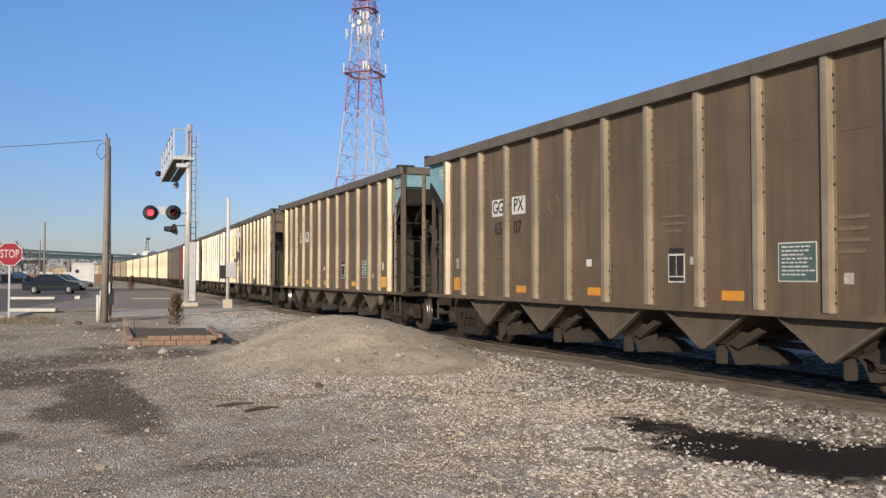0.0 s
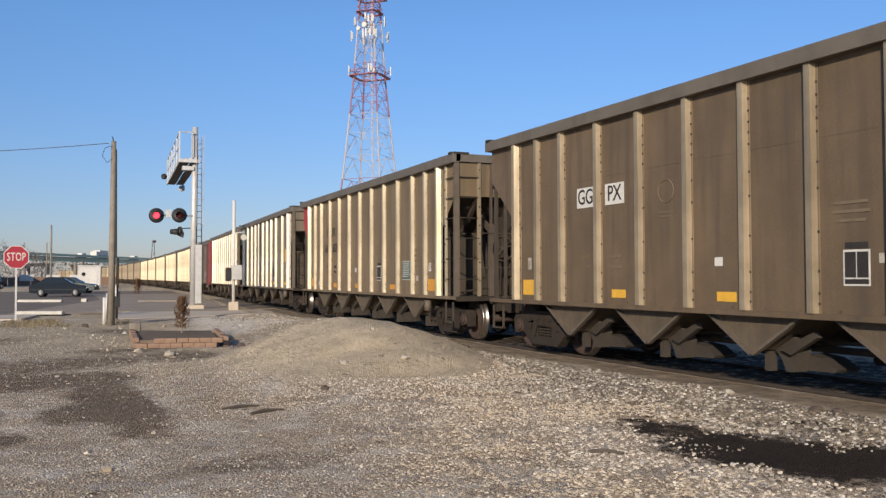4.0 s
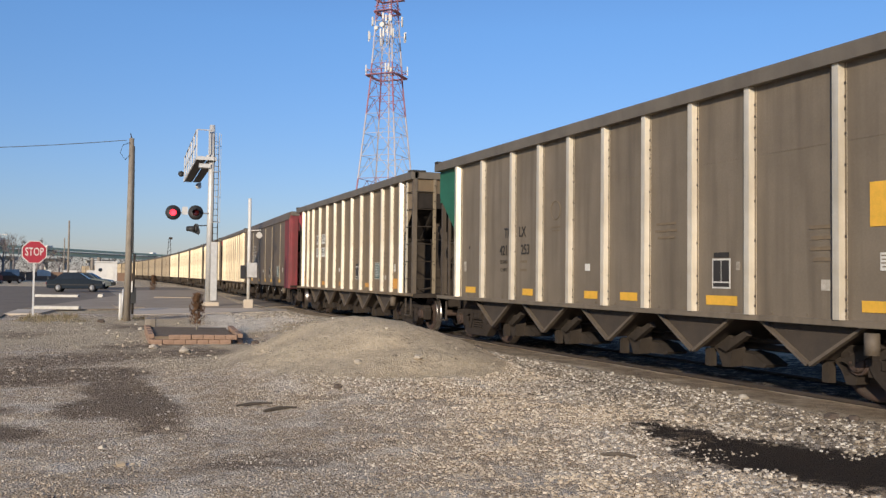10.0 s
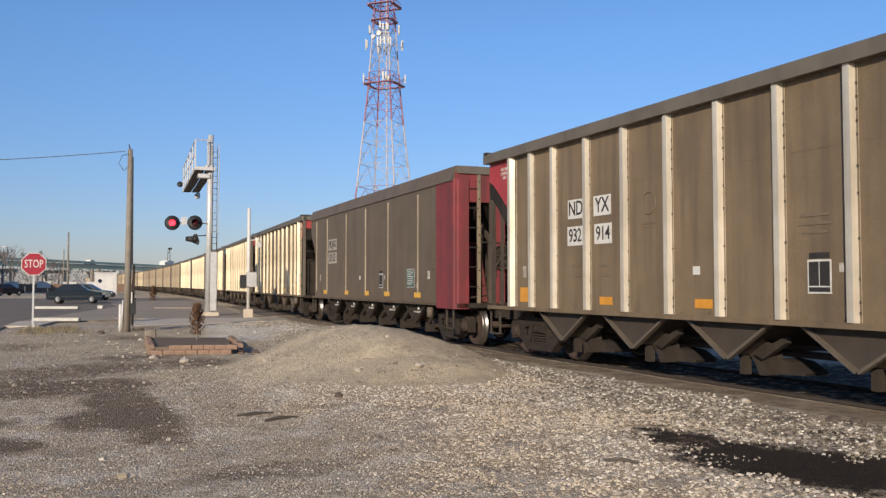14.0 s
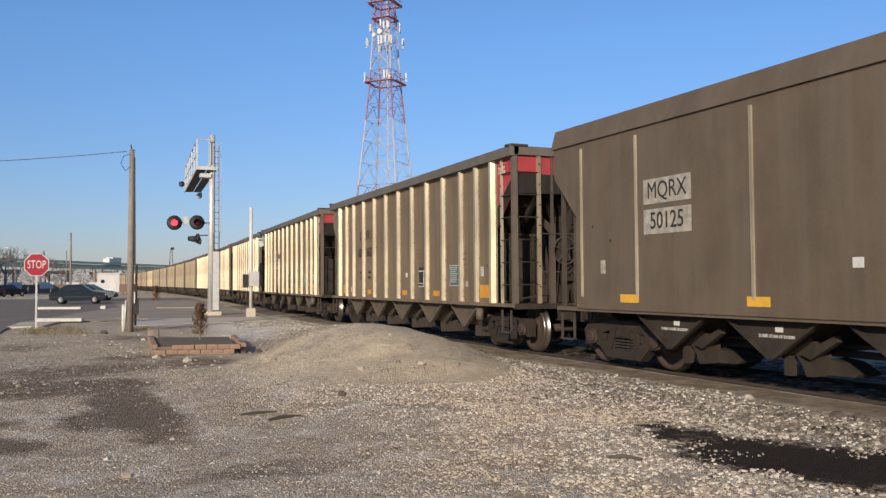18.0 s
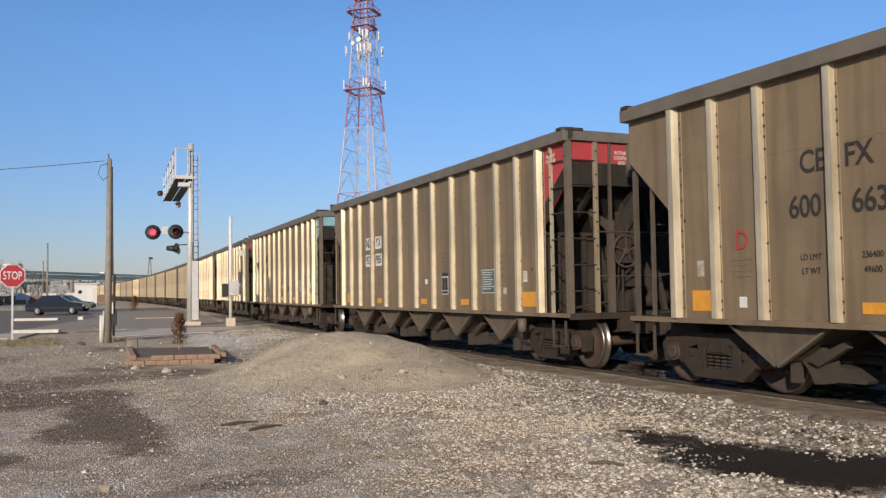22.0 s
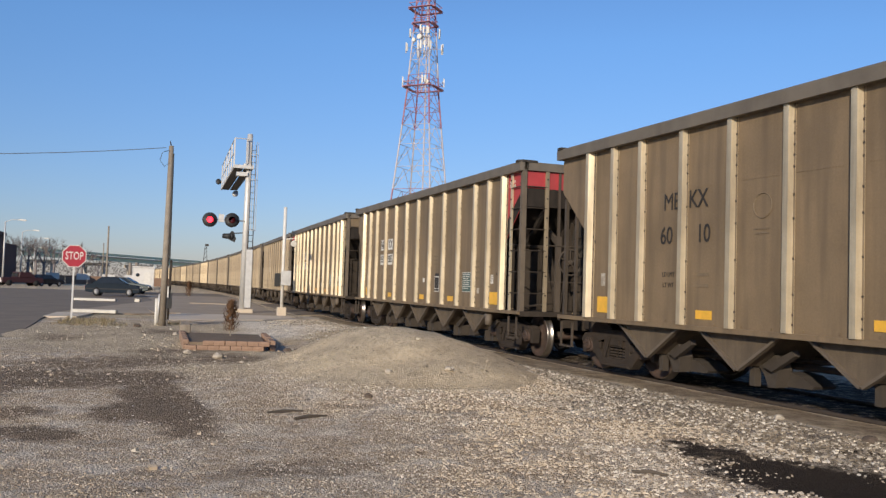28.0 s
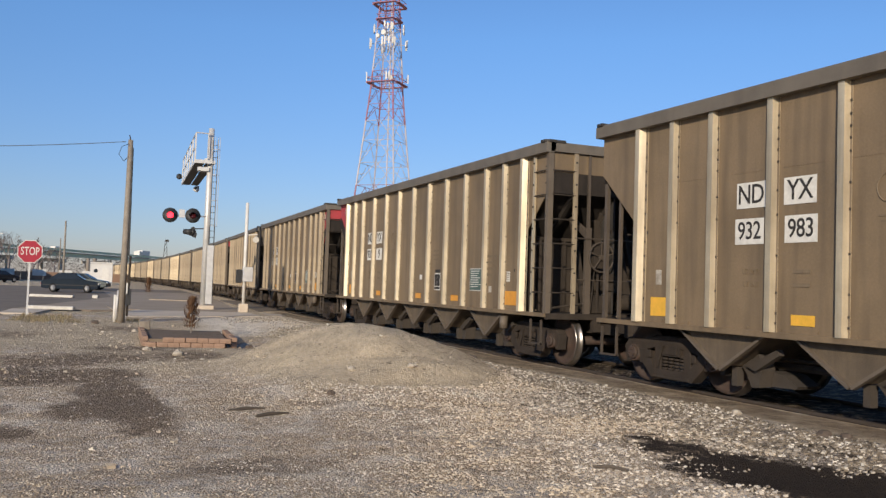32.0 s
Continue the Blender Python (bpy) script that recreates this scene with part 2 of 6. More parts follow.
def thing(name, label, category, group="", kind="", at=None):
    ob = new(name)
    ob.empty_display_size = 0.3
    if at is not None:
        ob.matrix_basis = at
    return tagged(ob, label, category, group, kind)


def words(name, text, size, material, parent, m, label="", spread=1.0):
    """Flat lettering in the built-in font as a mesh; m: its pose in the parent's space."""
    cu = bpy.data.curves.new(name, "FONT")
    cu.body, cu.size, cu.align_x, cu.align_y, cu.extrude, cu.space_character = text, size, "CENTER", "CENTER", 0.002, spread
    cu.offset = 0.0 if "M" in text else 0.007 * size
    cu.resolution_u = 3
    tmp = bpy.data.objects.new(name, cu)
    me = bpy.data.meshes.new_from_object(tmp)
    bpy.data.objects.remove(tmp)
    me.transform(m @ Matrix.Diagonal((0.86, 1, 1, 1)))
    me.materials.clear()
    me.materials.append(M[material])
    return part(name, me, material, parent, label)


def B():
    return bmesh.new()


# ---- the railway: a gentle bend past the camera, then a long curve to the left ----
TRACK_X, RAIL_Z = 7.765, 0.032
BEND_Y, BEND, CURVE_Y, CURVE_R = 45.0, 0.002045, 50.0, 2130.0
SPEED, SLOWING, PITCH, FIRST = 4.5697, 0.00127, 15.404, 18.785 - 6.95
TALL, LONG = 1.035, 0.9858          # height and length of the car bodies against the drawing


def rolled(t):
    """How far the slowly braking train has come at t seconds."""
    return SPEED * t - SLOWING * t * t


def track(s, off=0.0, z=0.0):
    """The pose of the track at s metres along it, off metres to its right."""
    if s < -6:
        a = math.atan(BEND * (BEND_Y + 6))
        x, y = TRACK_X + BEND * (BEND_Y + 6) ** 2 / 2 - (s + 6) * math.sin(a), -6 + (s + 6) * math.cos(a)
    elif s < BEND_Y:
        a, x, y = math.atan(BEND * (BEND_Y - s)), TRACK_X + BEND * (BEND_Y - s) ** 2 / 2, s
    else:
        a = max(0.0, s - CURVE_Y) / CURVE_R
        x, y = TRACK_X - CURVE_R * (1 - math.cos(a)), s if a == 0 else CURVE_Y + CURVE_R * math.sin(a)
    return Matrix.Translation((x, y, RAIL_Z + z)) @ Matrix.Rotation(a, 4, "Z") @ Matrix.Translation((off, 0, 0))


# ---- ground: one sheet to the horizon ----
def smooth(a, b, v):
    t = np.clip((v - a) / (b - a), 0, 1)
    return t * t * (3 - 2 * t)


def wave(x, y, f, seed):
    """Cheap smooth noise in -1..1 for arrays."""
    r = np.random.RandomState(seed)
    out = np.zeros_like(x)
    for _ in range(7):
        a, p = r.uniform(0, 2 * np.pi, 2)
        k = f * r.uniform(0.6, 1.7)
        out += np.sin(k * (x * np.cos(a) + y * np.sin(a)) + p)
    return out / 3.2


PILE = (3.78, 14.2, 2.65, 4.0, 0.785)      # dirt pile: centre, half widths, height


def pile_at(x, y):
    r = np.sqrt(((x - PILE[0]) / PILE[2]) ** 2 + ((y - PILE[1]) / PILE[3]) ** 2) + 0.05 * wave(x, y, 1.6, 3)
    r2 = np.sqrt(((x - 2.5) / 0.95) ** 2 + ((y - 13.2) / 1.0) ** 2) + 0.12 * wave(x, y, 2.6, 4)
    lump = 0.20 * np.where(r2 < 1, np.cos(np.clip(r2, 0, 1) * np.pi / 2) ** 1.3, 0)
    return np.maximum(PILE[4] * np.where(r < 1, np.cos(np.clip(r, 0, 1) * np.pi / 2) ** 1.45, 0), lump)


def spot(X, Y, cx, cy, rx, ry, rot=0.0, soft=0.35):
    """A soft-edged ragged patch."""
    c, s = math.cos(radians(rot)), math.sin(radians(rot))
    u, w = (X - cx) * c + (Y - cy) * s, -(X - cx) * s + (Y - cy) * c
    n = wave(X, Y, 0.9, 8) * 0.5 + wave(X, Y, 2.6, 9) * 0.5
    return 1 - smooth(1 - soft, 1 + soft, np.hypot(u / rx, w / ry) + 0.25 * n)


def stain_at(X, Y):
    return np.max([p[6] * spot(X, Y, *p[:6]) for p in STAINS], axis=0)


STAINS = [(5.02, 6.1, 0.45, 0.60, 10, 0.9, 1.0), (5.38, 5.65, 0.52, 0.70, 20, 0.8, 1.0), (5.72, 5.05, 0.55, 0.75, 30, 0.8, 1.0), (6.25, 4.3, 0.6, 0.8, 30, 0.8, 1.0), (5.08, 7.2, 0.3, 0.6, 0, 1.0, 0.7), (4.95, 5.72, 0.40, 0.52, 20, 0.9, 1.0), (5.3, 5.2, 0.5, 0.5, 20, 0.9, 1.0)]


def near_track(x, y):
    """How far left of the track's middle a point lies."""
    a, b = np.maximum(0, y - CURVE_Y), np.clip(BEND_Y - y, 0, BEND_Y + 6)
    return TRACK_X - a * a / (2 * CURVE_R) + BEND * b * b / 2 - np.minimum(0, y + 6) * BEND * (BEND_Y + 6) - x


def height(x, y):
    near = 1 - smooth(25, 60, np.hypot(x, y))
    h = 0.018 * wave(x, y, 1.1, 1) * near + 0.012 * wave(x, y, 4.0, 2) * near + 0.006 * wave(x, y, 13.0, 5) * near
    d = np.abs(near_track(x, y))
    bed = 1 - smooth(1.7, 2.8, d)
    h = h * (1 - 0.8 * bed) - 0.022 * bed
    h = h + 0.05 * np.exp(-((d - 3.0) / 0.7) ** 2) * near
    h = h + 0.045 * wave(x, y, 2.6, 14) * np.clip(pile_at(x, y) * 4, 0, 1) + 0.022 * wave(x, y, 8.0, 15) * np.clip(pile_at(x, y) * 4, 0, 1)
    h = h + 0.16 * np.exp(-(((x - 4.6) / 1.6) ** 2 + ((y - 26.0) / 4.5) ** 2))
    road = smooth(33.0, 34.0, y) * (1 - smooth(92, 98, y)) * (1 - smooth(4.6, 5.2, x))
    h = h * (1 - road) - 0.06 * road
    lot = (1 - smooth(-4.3, -3.7, x)) * smooth(17, 18, y) * (1 - smooth(92, 98, y))
    h = h * (1 - lot) - 0.06 * lot
    return h + pile_at(x, y)


def axis(spans):
    out = []
    for a, b, n in spans:
        out += list(np.linspace(a, b, n, endpoint=False))
    return np.array(out + [spans[-1][1]])


def build_ground():
    xs = axis([(-2600, -200, 9), (-200, -30, 12), (-30, -6, 30), (-6, 9, 130), (9, 30, 24), (30, 200, 10), (200, 2600, 9)])
    ys = axis([(-600, -30, 8), (-30, 1.5, 24), (1.5, 24, 190), (24, 60, 80), (60, 130, 30), (130, 600, 24), (600, 3600, 10)])
    X, Y = np.meshgrid(xs, ys)
    Z = height(X, Y)
    ny, nx = X.shape
    v = np.stack([X, Y, Z], -1).reshape(-1, 3)
    idx = np.arange(nx * ny).reshape(ny, nx)
    q = np.stack([idx[:-1, :-1], idx[:-1, 1:], idx[1:, 1:], idx[1:, :-1]], -1).reshape(-1, 4)
    me = bpy.data.meshes.new("ground")
    me.from_pydata(v.tolist(), [], q.tolist())
    me.polygons.foreach_set("use_smooth", [True] * len(me.polygons))
    # what lies where: mud, smooth dirt, pale ballast, oil-black stain plus the train's painted shadow
    d = near_track(X, Y)
    n = wave(X, Y, 0.9, 8) * 0.5 + wave(X, Y, 2.6, 9) * 0.5
    mud = np.max([0.9 * spot(X, Y, -2.1, 14.3, 1.5, 1.0, 0, 0.6), 0.95 * spot(X, Y, -1.75, 10.2, 0.7, 0.55, 0, 0.5), spot(X, Y, -0.05, 11.2, 0.5, 2.7, 9, 0.5), spot(X, Y, -1.2, 13.5, 1.6, 1.5, 0, 0.5), spot(X, Y, -0.3, 10.1, 0.5, 0.75, 0, 0.6), spot(X, Y, -1.6, 9.0, 0.95, 0.5, 0, 0.5),
                  0.75 * spot(X, Y, 1.0, 16.9, 0.9, 1.2, 0, 0.6), spot(X, Y, -2.6, 12.3, 1.0, 1.4, 0, 0.6), 0.85 * spot(X, Y, -1.0, 16.0, 2.0, 1.2, 25, 0.9), 0.8 * spot(X, Y, 0.2, 18.5, 1.0, 0.9, 0, 0.9), 0.7 * spot(X, Y, -2.5, 22.5, 0.9, 1.6, 0, 0.9), 0.75 * spot(X, Y, 0.0, 25.0, 1.2, 1.5, 0, 0.9), spot(X, Y, -1.1, 8.7, 0.42, 0.42, 15, 0.6),
                  0.62 * spot(X, Y, 1.2, 7.0, 0.8, 0.5, 0, 0.6), 0.72 * spot(X, Y, 5.0, 7.1, 0.45, 0.8, 0, 0.7), 0.6 * spot(X, Y, 7.4, 7.1, 0.25, 0.5, 0, 0.7)], axis=0)
    dirt = np.max([np.clip(pile_at(X, Y) * 6, 0, 1), smooth(1.0, 1.1, d) * (1 - smooth(1.55, 1.9, d + 0.15 * n)), spot(X, Y, -1.0, 24.0, 3.4, 6.5),
                   spot(X, Y, 1.2, 16.5, 1.7, 3.3) * 0.8, spot(X, Y, 4.4, 27.0, 3.0, 7.0), smooth(30, 38, Y)], axis=0)
    bal = smooth(1.5, 1.9, d + 0.15 * n) * (1 - smooth(3.2, 5.0, d + 0.5 * n)) * (1 - smooth(40, 80, Y))
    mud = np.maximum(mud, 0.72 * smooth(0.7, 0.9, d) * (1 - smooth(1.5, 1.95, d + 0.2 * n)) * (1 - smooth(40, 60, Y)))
    # last term paints the train's shadow on the bed below and beyond it
    stain_shade = np.max([stain_at(X, Y), 0.45 * spot(X, Y, 6.4, 6.5, 0.25, 0.4, 0, 0.6), 0.62 * smooth(-3.0, -2.6, d) * (1 - smooth(0.62, 0.8, d))], axis=0)
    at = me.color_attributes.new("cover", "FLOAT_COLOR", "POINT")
    at.data.foreach_set("color", np.stack([mud, dirt, bal, stain_shade], -1).reshape(-1).astype(np.float32))
    pale = np.max([spot(X, Y, 4.3, 29.5, 2.2, 5.5, 0, 0.5), 0.8 * spot(X, Y, 3.0, 25.0, 1.2, 2.5, 0, 0.7)], axis=0) * smooth(1.4, 2.0, d)
    at = me.attributes.new("pale", "FLOAT", "POINT")
    at.data.foreach_set("value", pale.reshape(-1).astype(np.float32))
    m = bpy.data.materials.new("gravel_ground")
    m.use_nodes = True
    N, K = m.node_tree.nodes, m.node_tree.links
    b = N["Principled BSDF"]
    pos = N.new("ShaderNodeNewGeometry").outputs["Position"]
    def vor(scale, out="Color"):
        t = N.new("ShaderNodeTexVoronoi")
        t.inputs["Scale"].default_value = scale
        K.new(pos, t.inputs["Vector"])
        return t.outputs[out], t.outputs["Distance"]
    def noi(scale, detail=4):
        t = N.new("ShaderNodeTexNoise")
        t.inputs["Scale"].default_value, t.inputs["Detail"].default_value, t.inputs["Roughness"].default_value = scale, detail, 0.65
        K.new(pos, t.inputs["Vector"])
        return t.outputs[0]
    def rng(src, a, b_, lo=0.0, hi=1.0):
        t = N.new("ShaderNodeMapRange")
        for i, vv in enumerate((a, b_, lo, hi)):
            t.inputs[i + 1].default_value = vv
        K.new(src, t.inputs[0])
        return t.outputs[0]
    def mix(f, a, b_, mode="MIX"):
        t = N.new("ShaderNodeMix")
        t.data_type, t.blend_type = "RGBA", mode
        for s, vv in ((0, f), (6, a), (7, b_)):
            if isinstance(vv, bpy.types.NodeSocket):
                K.new(vv, t.inputs[s])
            else:
                t.inputs[s].default_value = vv if s == 0 else (*vv, 1)
        return t.outputs[2]
    def bw(c):
        t = N.new("ShaderNodeRGBToBW")
        K.new(c, t.inputs[0])
        return t.outputs[0]
    c1, d1 = vor(52)
    c2, d2 = vor(130)
    g1, g2 = bw(c1), bw(c2)
    grav = mix(rng(g1, 0.3, 0.68), (0.36, 0.272, 0.18), (0.82, 0.665, 0.485))
    grav = mix(rng(g2, 0.35, 0.65, 0, 0.5), grav, (0.52, 0.415, 0.295))
    grav = mix(rng(noi(0.55, 6), 0.44, 0.58, 0, 0.8), grav, (0.42, 0.315, 0.205))
    grav = mix(rng(noi(1.3, 6), 0.50, 0.62, 0, 0.75), grav, (0.76, 0.685, 0.57))
    grav = mix(rng(noi(4.5, 8), 0.50, 0.64, 0, 0.55), grav, (0.30, 0.228, 0.155))
    grav = mix(rng(noi(2.4, 8), 0.54, 0.66, 0, 0.6), grav, (0.60, 0.535, 0.45))
    grav = mix(rng(g1, 0.56, 0.78, 0, 0.5), grav, (0.62, 0.55, 0.455))
    dirtc = mix(rng(noi(3.0), 0.35, 0.7), (0.68, 0.55, 0.37), (0.55, 0.44, 0.29))
    dirtc = mix(rng(noi(0.8, 6), 0.45, 0.58, 0, 0.6), dirtc, (0.44, 0.345, 0.225))
    dirtc = mix(rng(noi(1.7, 6), 0.52, 0.64, 0, 0.5), dirtc, (0.58, 0.47, 0.29))
    dirtc = mix(rng(noi(11.0, 6), 0.50, 0.66, 0, 0.5), dirtc, (0.29, 0.22, 0.145))
    dirtc = mix(rng(noi(16.0, 3), 0.58, 0.7, 0, 0.8), dirtc, (0.60, 0.52, 0.40))
    dirtc = mix(rng(g2, 0.5, 0.72, 0, 0.6), dirtc, (0.56, 0.48, 0.37))
    dirtc = mix(rng(g1, 0.55, 0.75, 0, 0.3), dirtc, (0.28, 0.22, 0.155))
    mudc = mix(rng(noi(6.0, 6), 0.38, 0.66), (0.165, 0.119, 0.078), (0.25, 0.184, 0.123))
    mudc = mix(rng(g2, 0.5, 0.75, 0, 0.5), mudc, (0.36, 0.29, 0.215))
    balc = mix(rng(g1, 0.28, 0.7), (0.17, 0.137, 0.102), (0.56, 0.485, 0.39))
    balc = mix(rng(noi(1.1, 6), 0.46, 0.62, 0, 0.6), balc, (0.27, 0.212, 0.15))
    sp = N.new("ShaderNodeAttribute")
    sp.attribute_name = "cover"
    sep = N.new("ShaderNodeSeparateColor")
    K.new(sp.outputs["Color"], sep.inputs[0])
    brk = noi(2.8, 9)
    def edge(s):
        t = N.new("ShaderNodeMath")
        t.operation = "MULTIPLY_ADD"
        K.new(brk, t.inputs[0])
        t.inputs[1].default_value = 1.3
        K.new(s, t.inputs[2])
        return rng(t.outputs[0], 1.0, 1.45)
    col = mix(edge(sep.outputs[2]), grav, balc)
    col = mix(edge(sep.outputs[1]), col, dirtc)
    pl = N.new("ShaderNodeAttribute")
    pl.attribute_name = "pale"
    col = mix(edge(pl.outputs["Fac"]), col, mix(rng(noi(3.5, 6), 0.4, 0.65), (0.84, 0.75, 0.61), (0.64, 0.55, 0.42)))
    mudf = N.new("ShaderNodeMath")
    mudf.operation = "MULTIPLY"
    K.new(edge(sep.outputs[0]), mudf.inputs[0])
    mudf.inputs[1].default_value = 0.95
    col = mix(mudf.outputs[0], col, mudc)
    fine = N.new("ShaderNodeMath")
    fine.operation = "MULTIPLY_ADD"
    K.new(g1, fine.inputs[0])
    fine.inputs[1].default_value = 0.55
    K.new(sp.outputs["Alpha"], fine.inputs[2])
    rag = N.new("ShaderNodeMath")
    rag.operation = "MULTIPLY_ADD"
    K.new(noi(5.0, 10), rag.inputs[0])
    rag.inputs[1].default_value = 2.2
    K.new(fine.outputs[0], rag.inputs[2])
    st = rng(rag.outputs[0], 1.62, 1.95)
    # one black for the oil stain and for the painted train shadow
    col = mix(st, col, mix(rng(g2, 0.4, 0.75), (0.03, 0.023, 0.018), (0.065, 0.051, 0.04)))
    K.new(col, b.inputs["Base Color"])
    K.new(rng(st, 0, 1, 0.95, 0.85), b.inputs["Roughness"])
    b.inputs["Specular IOR Level"].default_value = 0.08
    bp = N.new("ShaderNodeBump")
    bp.inputs["Strength"].default_value, bp.inputs["Distance"].default_value = 1.0, 0.022
    hh = N.new("ShaderNodeMath")
    hh.operation = "ADD"
    K.new(d1, hh.inputs[0])
    K.new(g1, hh.inputs[1])
    lumps = N.new("ShaderNodeMath")
    lumps.operation = "MULTIPLY_ADD"
    K.new(noi(9.0, 8), lumps.inputs[0])
    lumps.inputs[1].default_value = 3.0
    K.new(hh.outputs[0], lumps.inputs[2])
    K.new(lumps.outputs[0], bp.inputs["Height"])
    K.new(rng(sep.outputs[1], 0, 1, 1.0, 0.75), bp.inputs["Strength"])
    K.new(bp.outputs[0], b.inputs["Normal"])
    me.materials.append(m)
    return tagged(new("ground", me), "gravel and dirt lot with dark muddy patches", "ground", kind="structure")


build_ground()


def stones(name, label, n, region, size, colour, seed, keep, dust=0.7, finer=False):
    """Loose stones lying on the ground, one joined mesh."""
    r = np.random.RandomState(seed)
    x0, x1, y0, y1 = region
    px, py = r.uniform(x0, x1, n), y0 + (y1 - y0) * r.uniform(0, 1, n) ** 1.5
    ok = keep(px, py, r.uniform(0, 1, n))
    px, py = px[ok], py[ok]
    n = len(px)
    s = (size[0] + (size[1] - size[0]) * r.uniform(0, 1, n) ** 2.2) * r.uniform(0.8, 1.15, n)
    if finer:
        s = s * (0.66 + 0.68 * smooth(1.4, 3.6, px + 0.7 * wave(px, py, 0.8, 61)))
    pz = height(px, py) + s * 0.15
    base = np.array([(-1, -1, -1), (1, -1, -1), (1, 1, -1), (-1, 1, -1), (-1, -1, 1), (1, -1, 1), (1, 1, 1), (-1, 1, 1)], float) * 0.5
    v = base[None] * r.uniform(0.55, 1.15, (n, 8, 3)) * np.array([1.2, 1.0, 0.75])
    a = r.uniform(0, 2 * np.pi, n)
    t = r.uniform(-0.5, 0.5, n)
    x, y, z = v[..., 0], v[..., 1], v[..., 2]
    y, z = y * np.cos(t)[:, None] - z * np.sin(t)[:, None], y * np.sin(t)[:, None] + z * np.cos(t)[:, None]
    x, y = x * np.cos(a)[:, None] - y * np.sin(a)[:, None], x * np.sin(a)[:, None] + y * np.cos(a)[:, None]
    v = np.stack([x, y, z], -1) * s[:, None, None] + np.stack([px, py, pz], -1)[:, None]
    f = np.array([(0, 3, 2, 1), (4, 5, 6, 7), (0, 1, 5, 4), (1, 2, 6, 5), (2, 3, 7, 6), (3, 0, 4, 7)])
    faces = (f[None] + 8 * np.arange(n)[:, None, None]).reshape(-1, 4)
    me = bpy.data.meshes.new(name)
    me.from_pydata(v.reshape(-1, 3).tolist(), [], faces.tolist())
    m = bpy.data.materials.new(name)
    m.use_nodes = True
    N, K = m.node_tree.nodes, m.node_tree.links
    b = N["Principled BSDF"]
    b.inputs["Roughness"].default_value = 0.9
    ramp = N.new("ShaderNodeValToRGB")
    els = ramp.color_ramp.elements
    els[0].color, els[1].color = (*colour[0], 1), (*colour[-1], 1)
    for i, c in enumerate(colour[1:-1]):
        els.new((i + 1) / (len(colour) - 1)).color = (*c, 1)
    K.new(N.new("ShaderNodeNewGeometry").outputs["Random Per Island"], ramp.inputs[0])
    # brown dust lies on some stretches
    geo, no, mr, mx = N.new("ShaderNodeNewGeometry"), N.new("ShaderNodeTexNoise"), N.new("ShaderNodeMapRange"), N.new("ShaderNodeMix")
    no.inputs["Scale"].default_value, no.inputs["Detail"].default_value, no.inputs["Roughness"].default_value = 0.55, 6, 0.65
    mr.inputs[1].default_value, mr.inputs[2].default_value, mr.inputs[4].default_value = 0.44, 0.58, dust
    mx.data_type = "RGBA"
    mx.inputs[7].default_value = (0.55, 0.44, 0.305, 1)
    K.new(geo.outputs["Position"], no.inputs["Vector"])
    K.new(no.outputs[0], mr.inputs[0])
    K.new(mr.outputs[0], mx.inputs[0])
    K.new(ramp.outputs[0], mx.inputs[6])
    K.new(mx.outputs[2], b.inputs["Base Color"])
    me.materials.append(m)
    return tagged(new(name, me), label, "stones", kind="stuff")


def off_stain(x, y, u=0.0):
    return stain_at(x, y) + 0.3 * wave(x, y, 7.0, 31) < 0.2 + 0.25 * u + 0.55 * u ** 5


stones("ballast_stones", "pale crushed stone ballast beside the track", 64000, (3.0, 7.6, 3.4, 34.0), (0.014, 0.038),
       [(0.055, 0.044, 0.034), (0.11, 0.09, 0.068), (0.20, 0.168, 0.13), (0.35, 0.31, 0.255), (0.68, 0.63, 0.545)], 4,
       lambda x, y, u: (u < (1 - smooth(2.8, 5.0, near_track(x, y) + 0.6 * wave(x, y, 0.9, 8))) * smooth(1.6, 2.0, near_track(x, y) + 0.1 * wave(x, y, 2.0, 12))) & off_stain(x, y, u) & (pile_at(x, y) < 0.05), 0.12)
stones("gravel_stones", "small loose gravel on the lot", 200000, (-5.0, 5.8, 3.2, 19.0), (0.005, 0.022),
       [(0.15, 0.122, 0.092), (0.29, 0.24, 0.187), (0.42, 0.36, 0.29), (0.54, 0.475, 0.39), (0.70, 0.635, 0.54)], 6,
       lambda x, y, u: off_stain(x, y, u) & (pile_at(x, y) < 0.12) & (u < 1.05 - smooth(10.5, 18.5, y + 1.6 * wave(x, y, 0.8, 51))) & (u < 0.25 + smooth(1.9, 3.6, near_track(x, y) + 0.4 * wave(x, y, 0.9, 8))) & (u < 1.1 - (0.92 + 0.2 * wave(x, y, 4.0, 41)) * np.max([spot(x, y, -0.05, 11.2, 0.5, 2.7, 9), spot(x, y, -1.2, 13.5, 1.6, 1.5), spot(x, y, -0.3, 10.1, 0.5, 0.75), spot(x, y, -1.6, 9.0, 0.95, 0.5), spot(x, y, -1.1, 8.7, 0.42, 0.42, 15, 0.6)], axis=0)) & (u < 0.42 + 0.75 * np.clip(0.5 + 0.8 * wave(x, y, 1.6, 71) + 0.5 * wave(x, y, 5.0, 72), 0, 1)), 0.5, True)
